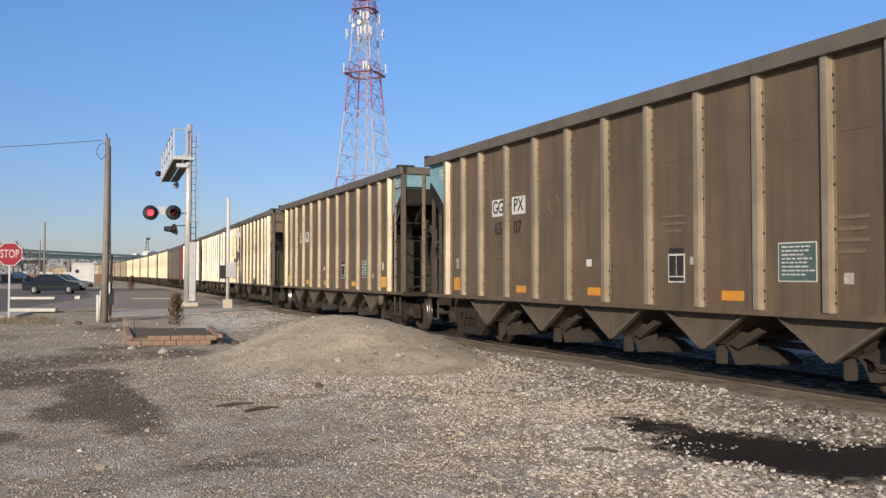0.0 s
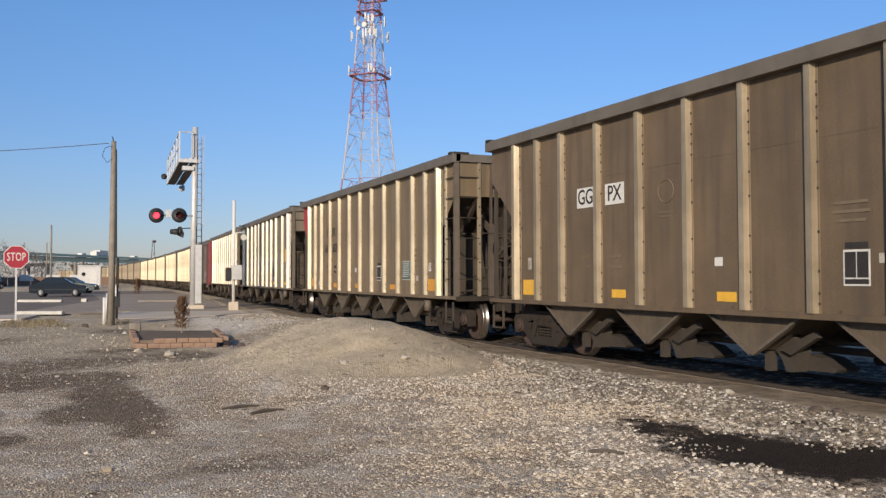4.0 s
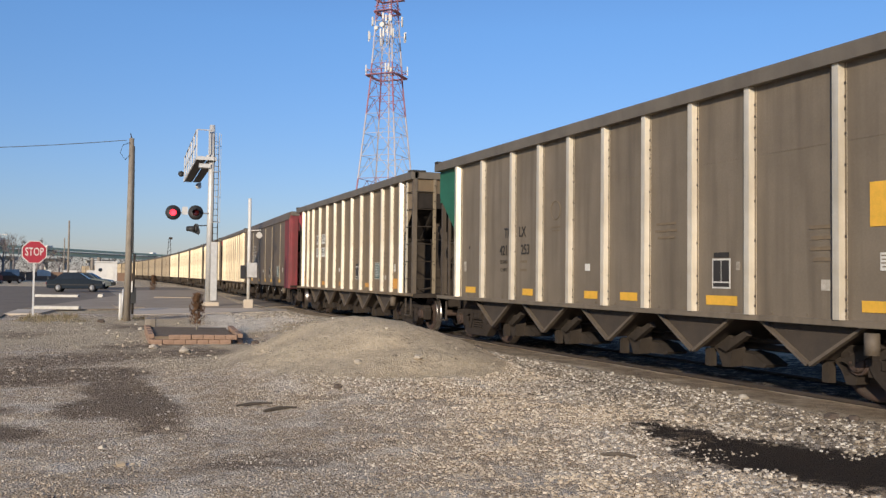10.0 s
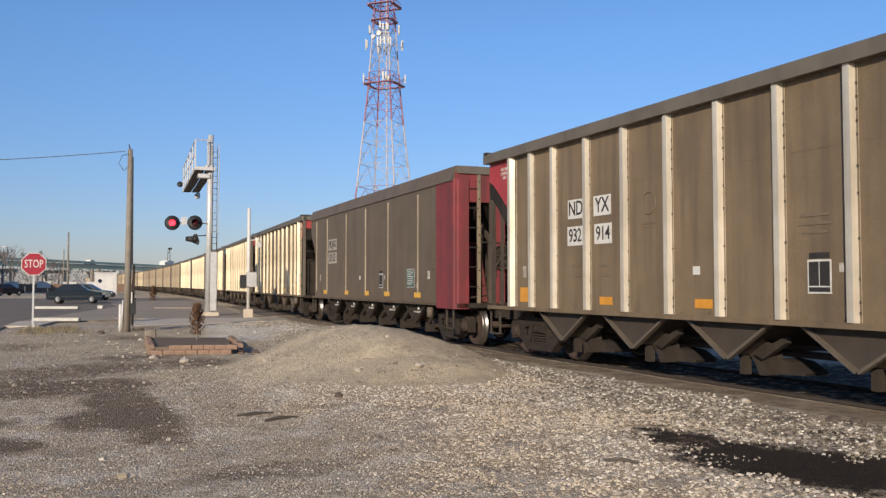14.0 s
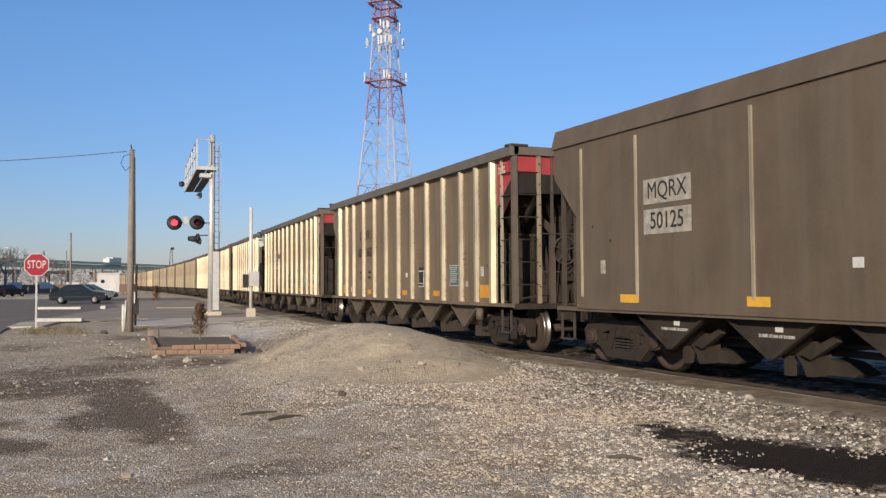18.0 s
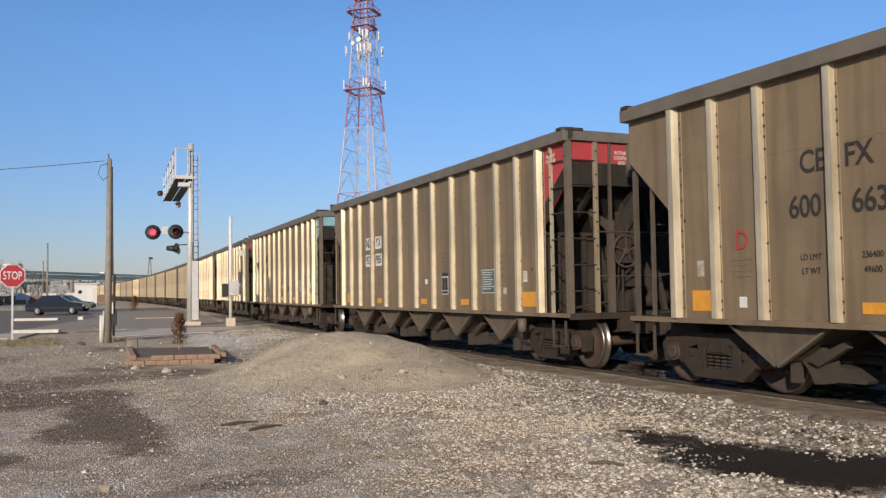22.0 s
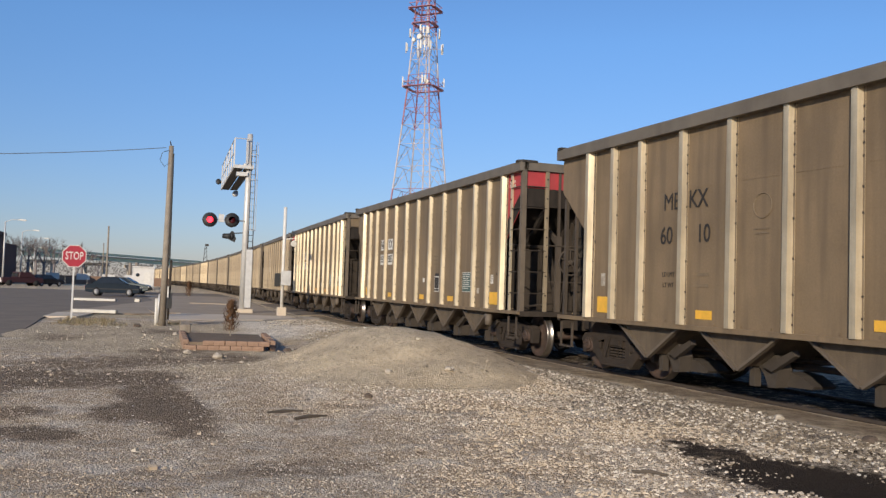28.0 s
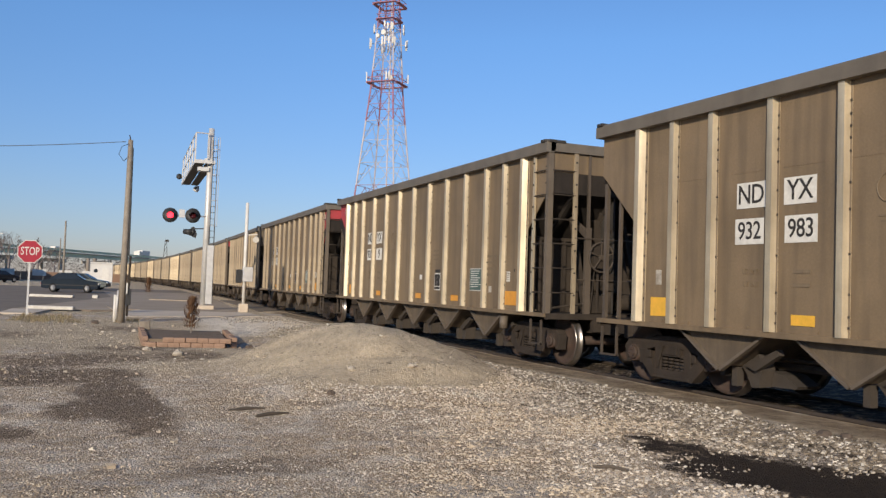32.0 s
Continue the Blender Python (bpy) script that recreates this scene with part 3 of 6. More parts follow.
stones("rubble", "small stones and clods scattered on the dirt", 1500, (-4.2, 6.2, 13.0, 33.0), (0.016, 0.05),
       [(0.17, 0.133, 0.096), (0.25, 0.20, 0.148), (0.32, 0.263, 0.2), (0.42, 0.36, 0.29)], 9,
       lambda x, y, u: (u < 0.35 + 0.6 * np.clip(wave(x, y, 0.8, 33), 0, 1)) & (near_track(x, y) > 1.9) & (x > -3.6) & ((pile_at(x, y) < 0.06) | (u < 0.04)))
stones("clods", "pale stones and clods on the dirt", 130, (-3.4, 5.6, 7.0, 27.0), (0.022, 0.055),
       [(0.28, 0.23, 0.17), (0.42, 0.36, 0.28), (0.60, 0.55, 0.46)], 7, lambda x, y, u: off_stain(x, y))


# ---- track ----
def sweep(prof, s0, s1, step, off):
    """A rail profile carried along the track."""
    bm = B()
    rings = []
    n = int((s1 - s0) / step)
    for i in range(n + 1):
        m = track(s0 + (s1 - s0) * i / n, off)
        rings.append([bm.verts.new(m @ Vector((x, 0, z))) for x, z in prof])
    for a, b in zip(rings, rings[1:]):
        for i in range(len(prof)):
            j = (i + 1) % len(prof)
            bm.faces.new((a[i], a[j], b[j], b[i]))
    return bm


def build_track():
    tr = thing("railway_track", "single railway track with rusty rails sunk in dirt", "railway track", kind="structure")
    prof = [(-0.036, 0), (0.036, 0), (0.036, -0.04), (0.01, -0.05), (0.01, -0.14), (0.07, -0.17), (-0.07, -0.17), (-0.01, -0.14), (-0.01, -0.05), (-0.036, -0.04)]
    for off in (-0.7535, 0.7535):
        part("rail", sweep(prof, -60, 560, 5, off), "rail", tr, "rusty steel rail with a worn head")


build_track()


# ---- coal hopper cars ----
MESH = {}


def cached(key, make, material, bevel=0.0):
    k = (key, material)
    if k not in MESH:
        bm = B()
        make(bm)
        if key != "bogie":
            bm.transform(Matrix.Diagonal((1, LONG, TALL, 1)))
        MESH[k] = mesh_of(key, bm, material, bevel)
    return MESH[k]


POSTS = [-5.95, -5.12, -4.28] + [-3.22 + 1.0733 * i for i in range(7)] + [4.29, 5.1, 5.87]
POSTS_FEW = [-6.0, -4.74, -3.33, -2.22, -1.14, -0.05, 1.03, 2.08, 3.16, 4.50, 5.75]


def m_sheet(bm):
    prism(bm, [(-5.93, 0.96), (5.93, 0.96), (5.93, 3.9), (-5.93, 3.9)], "x", -1.47, -1.45)
    box(bm, -1.474, -1.468, -5.93, 5.93, 2.985, 3.0)


def m_sheet_smooth(bm):
    prism(bm, [(-6.3, 0.96), (6.3, 0.96), (6.3, 2.5), (7.0, 3.2), (7.0, 3.8), (-6.9, 3.8), (-6.9, 0.96)], "x", -1.56, -1.54)


def m_gusset(bm):
    prism(bm, [(5.93, 3.9), (7.0, 3.9), (7.0, 3.26), (5.93, 2.3)], "x", -1.468, -1.452)


def m_post(bm):
    prism(bm, [(-1.472, -0.096), (-1.472, 0.096), (-1.479, 0.096), (-1.479, 0.068), (-1.556, 0.046), (-1.556, -0.046), (-1.479, -0.068), (-1.479, -0.096)], "z", 0.985, 3.87)
    for i, z in enumerate((1.08, 1.2, 1.45, 1.9, 2.4, 2.7, 3.05, 3.2, 3.33, 3.47, 3.62)):
        box(bm, -1.491, -1.477, -0.094, -0.072, z, z + 0.028)


def m_post_wide(bm):
    prism(bm, [(-1.472, -0.15), (-1.472, 0.13), (-1.485, 0.13), (-1.485, 0.09), (-1.58, 0.05), (-1.58, -0.05), (-1.485, -0.095), (-1.485, -0.15)], "z", 0.98, 3.87)
    for i in range(13):
        z = 1.1 + i * 0.21
        box(bm, -1.496, -1.483, -0.138, -0.114, z, z + 0.03)


def m_chord(bm):
    prism(bm, [(-1.60, 3.86), (-1.44, 3.86), (-1.40, 3.93), (-1.40, 4.03), (-1.43, 4.055), (-1.58, 4.055), (-1.60, 4.03)], "y", -7.05, 7.05)


def m_end_chord(bm):
    box(bm, -1.5, 1.5, 6.9, 7.05, 3.88, 4.05)


def m_cap(bm):
    prism(bm, [(-1.62, 6.85), (-1.42, 6.85), (-1.2, 7.0), (-1.2, 7.07), (-1.55, 7.07), (-1.62, 7.0)], "z", 4.04, 4.085)


def m_sill(bm):
    prism(bm, [(-1.53, 0.915), (-1.50, 0.915), (-1.50, 0.965), (-1.36, 0.965), (-1.36, 0.985), (-1.53, 0.985)], "y", -7.0, 7.0)
    for i in range(24):
        y = -6.6 + i * 0.57
        box(bm, -1.484, -1.472, y, y + 0.025, 1.01, 1.035)


def m_slope(bm):
    prism(bm, [(6.95, 3.28), (4.3, 1.12), (4.3, 1.16), (6.95, 3.34)], "x", -1.44, 1.44)


def m_slope_rib(bm):
    prism(bm, [(6.9, 3.2), (4.6, 1.3), (4.6, 1.2), (6.9, 3.08)], "x", -0.04, 0.04)


def m_end_band(bm):
    box(bm, -1.46, 1.46, 6.96, 6.985, 3.52, 3.9)


def m_end_skirt(bm):
    # the lower strip of the end sheet, with a rolled edge
    box(bm, -1.46, 1.46, 6.955, 6.98, 3.17, 3.52)
    box(bm, -1.46, 1.46, 6.94, 7.0, 3.14, 3.17)


def m_soot(bm):
    # coal dust caked along the sloping lower edge of the corner panel
    prism(bm, [(5.99, 2.72), (6.5, 3.16), (6.8, 3.40), (7.0, 3.50), (7.0, 3.262), (5.99, 2.356)], "x", -1.472, -1.469)


def m_bulkhead(bm):
    box(bm, -1.43, 1.43, 5.97, 6.0, 0.98, 2.38)
    box(bm, -1.45, 1.45, 5.95, 6.06, 2.34, 2.40)


def m_bulkhead_rib(bm):
    box(bm, -0.03, 0.03, 6.0, 6.08, 1.0, 2.34)


def m_corner(bm):
    prism(bm, [(-1.53, 7.03), (-1.53, 6.935), (-1.51, 6.935), (-1.51, 7.01), (-1.42, 7.01), (-1.42, 7.03)], "z", 0.98, 3.9)
    for i in range(9):
        z = 1.2 + i * 0.3
        box(bm, -1.54, -1.528, 6.93, 6.955, z, z + 0.025)


def m_corner_short(bm):
    box(bm, -1.42, -1.36, 6.93, 7.0, 0.98, 3.3)
    box(bm, -1.42, -1.37, 6.55, 6.6, 0.98, 2.85)


def m_stile(bm):
    box(bm, -1.52, -1.48, 6.42, 6.49, 0.98, 3.84)
    for i in range(7):
        z = 1.3 + i * 0.4
        box(bm, -1.535, -1.518, 6.44, 6.47, z, z + 0.03)


def m_end_stile(bm):
    box(bm, -0.97, -0.89, 6.98, 7.03, 0.98, 3.88)
    for i in range(7):
        z = 1.3 + i * 0.4
        box(bm, -0.945, -0.915, 7.028, 7.045, z, z + 0.03)


def m_end_post(bm):
    # slim above, a wider plated post below, with a knee brace to the slope sheet
    box(bm, -0.65, -0.60, 6.97, 7.02, 2.55, 3.9)
    box(bm, -0.68, -0.56, 6.95, 7.02, 0.98, 2.55)
    prism(bm, [(6.95, 2.5), (6.95, 2.36), (6.3, 2.74), (6.34, 2.82)], "x", -0.66, -0.58)


def m_grab_bar(bm):
    box(bm, -0.025, 0.025, 6.985, 7.03, 3.3, 3.88)


def m_end_post2(bm):
    box(bm, 0.86, 0.94, 6.96, 7.02, 0.98, 3.9)


def m_rung(bm):
    tube(bm, (-1.51, 6.45, 0), (-1.51, 6.96, 0), 0.013, seg=6)


def m_end_rung(bm):
    tube(bm, (-1.45, 7.02, 0), (-0.93, 7.02, 0), 0.013, seg=6)


def m_handrail(bm):
    tube(bm, (-0.93, 7.02, 2.35), (0.9, 7.02, 2.35), 0.014, seg=6)
    tube(bm, (-0.93, 7.0, 1.6), (0.9, 7.0, 1.6), 0.012, seg=6)


def m_platform(bm):
    box(bm, -1.48, 1.48, 5.5, 7.04, 0.93, 0.985)
    box(bm, -1.5, 1.5, 6.96, 7.05, 0.88, 0.98)
    box(bm, -0.5, 0.5, 6.95, 7.06, 0.66, 0.9)


def m_brace(bm):
    prism(bm, [(5.65, 1.0), (5.8, 1.0), (6.6, 2.85), (6.5, 2.9)], "x", -0.06, 0.06)
    prism(bm, [(6.85, 1.0), (6.95, 1.0), (6.4, 2.8), (6.3, 2.75)], "x", 0.55, 0.63)
    prism(bm, [(6.85, 1.0), (6.95, 1.0), (6.4, 2.8), (6.3, 2.75)], "x", -0.63, -0.55)


def m_column(bm):
    box(bm, -0.16, 0.16, 6.2, 6.5, 0.98, 2.75)
    box(bm, -0.45, -0.2, 6.5, 6.75, 0.98, 1.35)
    tube(bm, (0.4, 6.4, 1.2), (1.05, 6.4, 1.2), 0.16, seg=12)


def m_shear(bm):
    prism(bm, [(5.95, 1.0), (6.92, 1.0), (6.92, 3.2), (5.95, 2.4)], "x", -0.02, 0.02)


def m_brake_wheel(bm):
    c = Vector((-0.38, -7.10, 2.02))
    for i in range(18):
        a, b = 2 * math.pi * i / 18, 2 * math.pi * (i + 1) / 18
        tube(bm, c + Vector((0.27 * math.cos(a), 0, 0.27 * math.sin(a))), c + Vector((0.27 * math.cos(b), 0, 0.27 * math.sin(b))), 0.018, seg=6)
    for i in range(5):
        a = 2 * math.pi * i / 5 + 0.3
        tube(bm, c, c + Vector((0.27 * math.cos(a), 0, 0.27 * math.sin(a))), 0.014, seg=5)
    tube(bm, c + Vector((0, 0.12, 0)), c - Vector((0, 0.03, 0)), 0.05, seg=8)


def m_brake_gear(bm):
    # gear case behind the hand wheel, its chain rod, the air valve and pipes beside it
    box(bm, -0.52, -0.24, -7.06, -6.93, 1.82, 2.26)
    tube(bm, (-0.38, -6.98, 1.82), (-0.38, -6.98, 1.0), 0.024, seg=6)
    tube(bm, (-0.46, -7.0, 1.86), (-0.54, -7.0, 1.05), 0.014, seg=5)
    box(bm, -0.52, -0.2, -6.92, -6.6, 1.0, 1.32)
    box(bm, -0.14, 0.16, -6.95, -6.62, 1.42, 1.74)
    tube(bm, (-0.02, -6.85, 1.0), (-0.02, -6.85, 1.5), 0.06, seg=8)
    pts = [(-0.30, -6.98, 2.24), (-0.22, -6.96, 2.5), (-0.05, -6.9, 2.56), (0.08, -6.8, 2.3), (0.1, -6.78, 1.72)]
    for a, b in zip(pts, pts[1:]):
        tube(bm, a, b, 0.018, seg=5)
    tube(bm, (-1.3, -6.9, 1.08), (-0.5, -6.9, 1.18), 0.022, seg=6)


def m_center_sill(bm):
    box(bm, -0.24, 0.24, -7.25, 7.25, 0.62, 0.93)


def m_coupler(bm):
    box(bm, -0.09, 0.09, 7.2, 7.62, 0.66, 0.82)
    prism(bm, [(-0.16, 7.58), (0.13, 7.58), (0.16, 7.7), (0.05, 7.8), (-0.02, 7.7), (-0.1, 7.84), (-0.2, 7.76)], "z", 0.6, 0.88)


def m_hose(bm):
    pts = [(0.3, 7.1, 0.75), (0.32, 7.3, 0.6), (0.28, 7.5, 0.42), (0.2, 7.7, 0.4), (0.15, 7.79, 0.5)]
    for a, b in zip(pts, pts[1:]):
        tube(bm, a, b, 0.025, seg=6)


def m_step(bm):
    for y in (6.45, 6.85):
        box(bm, -1.53, -1.49, y, y + 0.025, 0.42, 0.86)
    box(bm, -1.55, -1.47, 6.45, 6.875, 0.42, 0.445)


def m_pocket(bm):
    prism(bm, [(-0.76, 0.9), (0.76, 0.9), (0.04, 0.455), (-0.04, 0.455)], "x", -1.345, -1.325)
    prism(bm, [(-0.70, 0.9), (0.70, 0.9), (0.05, 0.48), (-0.05, 0.48)], "x", -1.3, 1.3)


def m_flange(bm):
    for s in (-1, 1):
        prism(bm, [(s * 0.82, 0.91), (s * 0.76, 0.91), (s * 0.0, 0.445), (s * 0.03, 0.415)], "x", -1.42, -1.34)


def m_gate(bm):
    # under one slope of the pocket: a foot block, the slanted chute, its long door wedge and a brace
    box(bm, -1.10, -0.98, -0.03, 0.07, 0.21, 0.46)
    prism(bm, [(-0.10, 0.48), (-0.40, 0.66), (-0.47, 0.47), (-0.41, 0.23), (-0.28, 0.22), (-0.20, 0.38)], "x", -1.08, -0.84)
    prism(bm, [(-0.26, 0.50), (-0.80, 0.75), (-0.84, 0.68), (-0.42, 0.44)], "x", -1.16, -1.06)
    prism(bm, [(-0.36, 0.44), (-0.64, 0.41), (-0.88, 0.29), (-0.84, 0.25), (-0.38, 0.24)], "x", -0.86, -0.45)


def m_pipe(bm):
    tube(bm, (-0.72, -4.9, 0.60), (-0.72, 4.9, 0.60), 0.025, seg=6)
    tube(bm, (-0.6, -5.0, 0.5), (-0.6, 5.0, 0.5), 0.05, seg=6)


def m_drain(bm):
    tube(bm, (-1.44, -5.2, 0.86), (-1.44, -5.2, 0.62), 0.085, seg=12)


def m_frame_casting(bm):
    # the cast side frame: arched top member, deep tension member, columns, pedestal jaws, bearing adapters
    prism(bm, [(-1.16, 0.58), (-1.06, 0.70), (-0.62, 0.72), (-0.36, 0.80), (0.36, 0.80), (0.62, 0.72), (1.06, 0.70), (1.16, 0.58), (1.12, 0.50), (0.66, 0.54), (0.36, 0.63), (-0.36, 0.63), (-0.66, 0.54), (-1.12, 0.50)], "x", -1.09, -0.90)
    prism(bm, [(-0.70, 0.36), (-0.46, 0.14), (0.46, 0.14), (0.70, 0.36), (0.80, 0.56), (0.60, 0.58), (0.40, 0.28), (-0.40, 0.28), (-0.60, 0.58), (-0.80, 0.56)], "x", -1.10, -0.90)
    box(bm, -1.12, -1.08, -0.42, 0.42, 0.15, 0.20)
    for s in (-1, 1):
        prism(bm, [(s * 0.27, 0.24), (s * 0.43, 0.24), (s * 0.40, 0.70), (s * 0.25, 0.70)], "x", -1.08, -0.9)
        prism(bm, [(s * 0.70, 0.34), (s * 0.78, 0.34), (s * 0.81, 0.60), (s * 0.68, 0.60)], "x", -1.08, -0.9)
        prism(bm, [(s * 1.02, 0.33), (s * 1.12, 0.33), (s * 1.16, 0.62), (s * 1.02, 0.64)], "x", -1.08, -0.9)
        box(bm, -1.11, -0.9, s * 0.9 - 0.13, s * 0.9 + 0.13, 0.54, 0.63)
        box(bm, -1.12, -1.07, s * 0.52 - 0.05, s * 0.52 + 0.05, 0.44, 0.56)
    # brake hanger and bolster pocket plate
    tube(bm, (-1.12, 0.16, 0.66), (-1.12, 0.3, 0.3), 0.018, seg=6)
    box(bm, -1.12, -1.07, -0.14, 0.14, 0.52, 0.64)


def m_spring(bm):
    for k in range(5):
        tube(bm, (-1.02, 0, 0.285 + k * 0.05), (-1.02, 0, 0.317 + k * 0.05), 0.06, seg=8)


def m_bolster(bm):
    box(bm, -1.1, 1.1, -0.2, 0.2, 0.5, 0.66)
    box(bm, -0.35, 0.35, -0.3, 0.3, 0.6, 0.74)
    for s in (-1, 1):
        box(bm, -0.85, 0.85, s * 0.42 - 0.05, s * 0.42 + 0.05, 0.34, 0.44)


def m_wheelset(bm):
    tube(bm, (-1.1, 0, 0), (1.1, 0, 0), 0.085, seg=12)
    for s in (-1, 1):
        lathe(bm, [(0.12, s * 0.82), (0.14, s * 0.80), (0.33, s * 0.735), (0.395, s * 0.82), (0.455, s * 0.825), (0.46, s * 0.80), (0.465, s * 0.72), (0.492, s * 0.705), (0.492, s * 0.685), (0.40, s * 0.685), (0.33, s * 0.71), (0.14, s * 0.74)], (0, 0, 0), "x", 28)
        tube(bm, (s * 0.95, 0, 0), (s * 1.12, 0, 0), 0.135, seg=14)
        tube(bm, (s * 1.12, 0, 0), (s * 1.155, 0, 0), 0.115, 0.09, seg=14)
        for k in range(3):
            a = 2 * math.pi * k / 3
            tube(bm, (s * 1.15, 0.06 * math.cos(a), 0.06 * math.sin(a)), (s * 1.175, 0.06 * math.cos(a), 0.06 * math.sin(a)), 0.018, seg=6)


def wheelset_mesh():
    if "wheelset" not in MESH:
        bm = B()
        m_wheelset(bm)
        me = mesh_of("wheelset", bm, "wheel")
        me.materials.append(M["tread"])
        for p in me.polygons:
            r = math.hypot(p.center[1], p.center[2])
            if r > 0.44:
                p.material_index = 1
        MESH["wheelset"] = me
    return MESH["wheelset"]


FLIP_X, FLIP_Y = Matrix.Rotation(math.pi, 4, "Z"), Matrix.Diagonal((1, -1, 1, 1))
FACE = Matrix(((0, 0, -1, 0), (-1, 0, 0, 0), (0, 1, 0, 0), (0, 0, 0, 1)))    # lettering that faces the near side


def mirrored(key, make, material, axis_, bevel=0.0):
    """The mesh mirrored across x or y."""
    k = (key, material, axis_)
    if k not in MESH:
        bm = B()
        make(bm)
        f = Matrix.Diagonal((-1 if "x" in axis_ else 1, -1 if "y" in axis_ else 1, 1, 1))
        bm.transform(f)
        if key not in ("side_frame", "spring"):
            bm.transform(Matrix.Diagonal((1, LONG, TALL, 1)))
        me = MESH[k] = mesh_of(key, bm, material, bevel)
        if key in ("post", "wide_post", "stile", "end_stile", "corner_post"):
            # the small dark rivet heads
            me.materials.append(M["dark"])
            if key in ("post", "wide_post"):
                me.materials.append(M["flange_dust"])
            for f in me.polygons:
                if f.area < 0.0012:
                    f.material_index = 1
                elif key in ("post", "wide_post") and abs(f.normal[0]) > 0.9 and abs(f.center[1]) > 0.06:
                    f.material_index = 2
    return MESH[k]


def both(key, make, material, car, axes, name=None, label="", bevel=0.0):
    for a in axes:
        part(name or key, mirrored(key, make, material, a, bevel), None, car, label)


def plate(name, car, u, z, w, h, material, label="", x=-1.476):
    """A flat painted panel or decal on the near side: u metres from the far end of the body."""
    bm = B()
    y, z = 6.95 - u, z * TALL
    box(bm, x - 0.004, x, y - w / 2, y + w / 2, z - h / 2, z + h / 2)
    return part(name, bm, material, car, label)


def face(u, z, x=-1.482):
    return Matrix.Translation((x, 6.95 - u, z * TALL)) @ FACE


def stencil(car, x=-1.476, teal=True, panel=10.76, sten=8.61, tag=6.46):
    """The usual markings low on the side: data panel, black stencil, tags."""
    if teal:
        p = plate("data_panel", car, panel, 1.56, 0.58, 0.48, "letter_white", "teal data panel in a white frame with rows of small white writing", x)
        bm = B()
        box(bm, x - 0.008, x - 0.004, 6.95 - panel - 0.275, 6.95 - panel + 0.275, 1.56 * TALL - 0.225, 1.56 * TALL + 0.225)
        part("panel_field", bm, "teal", p)
        for i in range(8):
            bm = B()
            y, rr = 6.95 - panel + 0.23, random.Random(i)
            while y > 6.95 - panel - 0.2 + 0.06 * (i % 3):
                w = rr.uniform(0.03, 0.1)
                box(bm, x - 0.011, x - 0.008, y - w, y, 1.79 - i * 0.048, 1.808 - i * 0.048)
                y -= w + 0.02
            part("writing_bar", bm, "letter_white", p)
    p = plate("stencil_panel", car, sten, 1.50, 0.35, 0.41, "letter_white", "black inspection stencil in a white frame", x)
    for du, dz, w, h in ((-0.08, 0.035, 0.145, 0.29), (0.08, 0.035, 0.145, 0.29), (0, -0.155, 0.31, 0.055)):
        bm = B()
        box(bm, x - 0.008, x - 0.004, 6.95 - sten - du - w / 2, 6.95 - sten - du + w / 2, 1.5525 + dz - h / 2, 1.5525 + dz + h / 2)
        part("stencil_field", bm, "letter_dark", p)
    plate("tag", car, tag, 1.60, 0.15, 0.12, "letter_white", "small white tag", x)
    plate("tag", car, 11.48, 1.37, 0.13, 0.13, "smudged", "small white tag", x)
    plate("tag", car, 12.29, 1.63, 0.14, 0.2, "letter_white", "white card tag", x)
    for k, w in enumerate((0.11, 0.1, 0.11, 0.08)):
        plate("writing_bar", car, 12.29, 1.695 - 0.04 * k, w, 0.014, "faint", "", x - 0.004)
    plate("tag", car, sten + 0.32, 1.60, 0.07, 0.11, "smudged", "small worn tag", x)
    plate("stencil_title", car, sten, 1.745, 0.3, 0.07, "letter_dark", "black title strip over the stencil", x)
    for k, w in enumerate((0.52, 0.46, 0.5, 0.4)):
        plate("writing_bar", car, 11.5, 2.04 - 0.125 * k, w, 0.045, "faint", "faint row of small writing", x)
    for k, w in enumerate((0.44, 0.5, 0.38)):
        plate("writing_bar", car, 8.55, 2.22 - 0.1 * k, w, 0.035, "faint", "faint row of small writing", x)
    for u, z in ((12.55, 1.75), (12.7, 1.98), (12.85, 2.24), (1.25, 2.3), (1.75, 2.05)):
        plate("stain_spot", car, u, z, 0.035, 0.05, "letter_dark", "", x)
    plate("tag", car, 1.54, 1.64, 0.13, 0.22, "smudged", "worn pale tag", x)


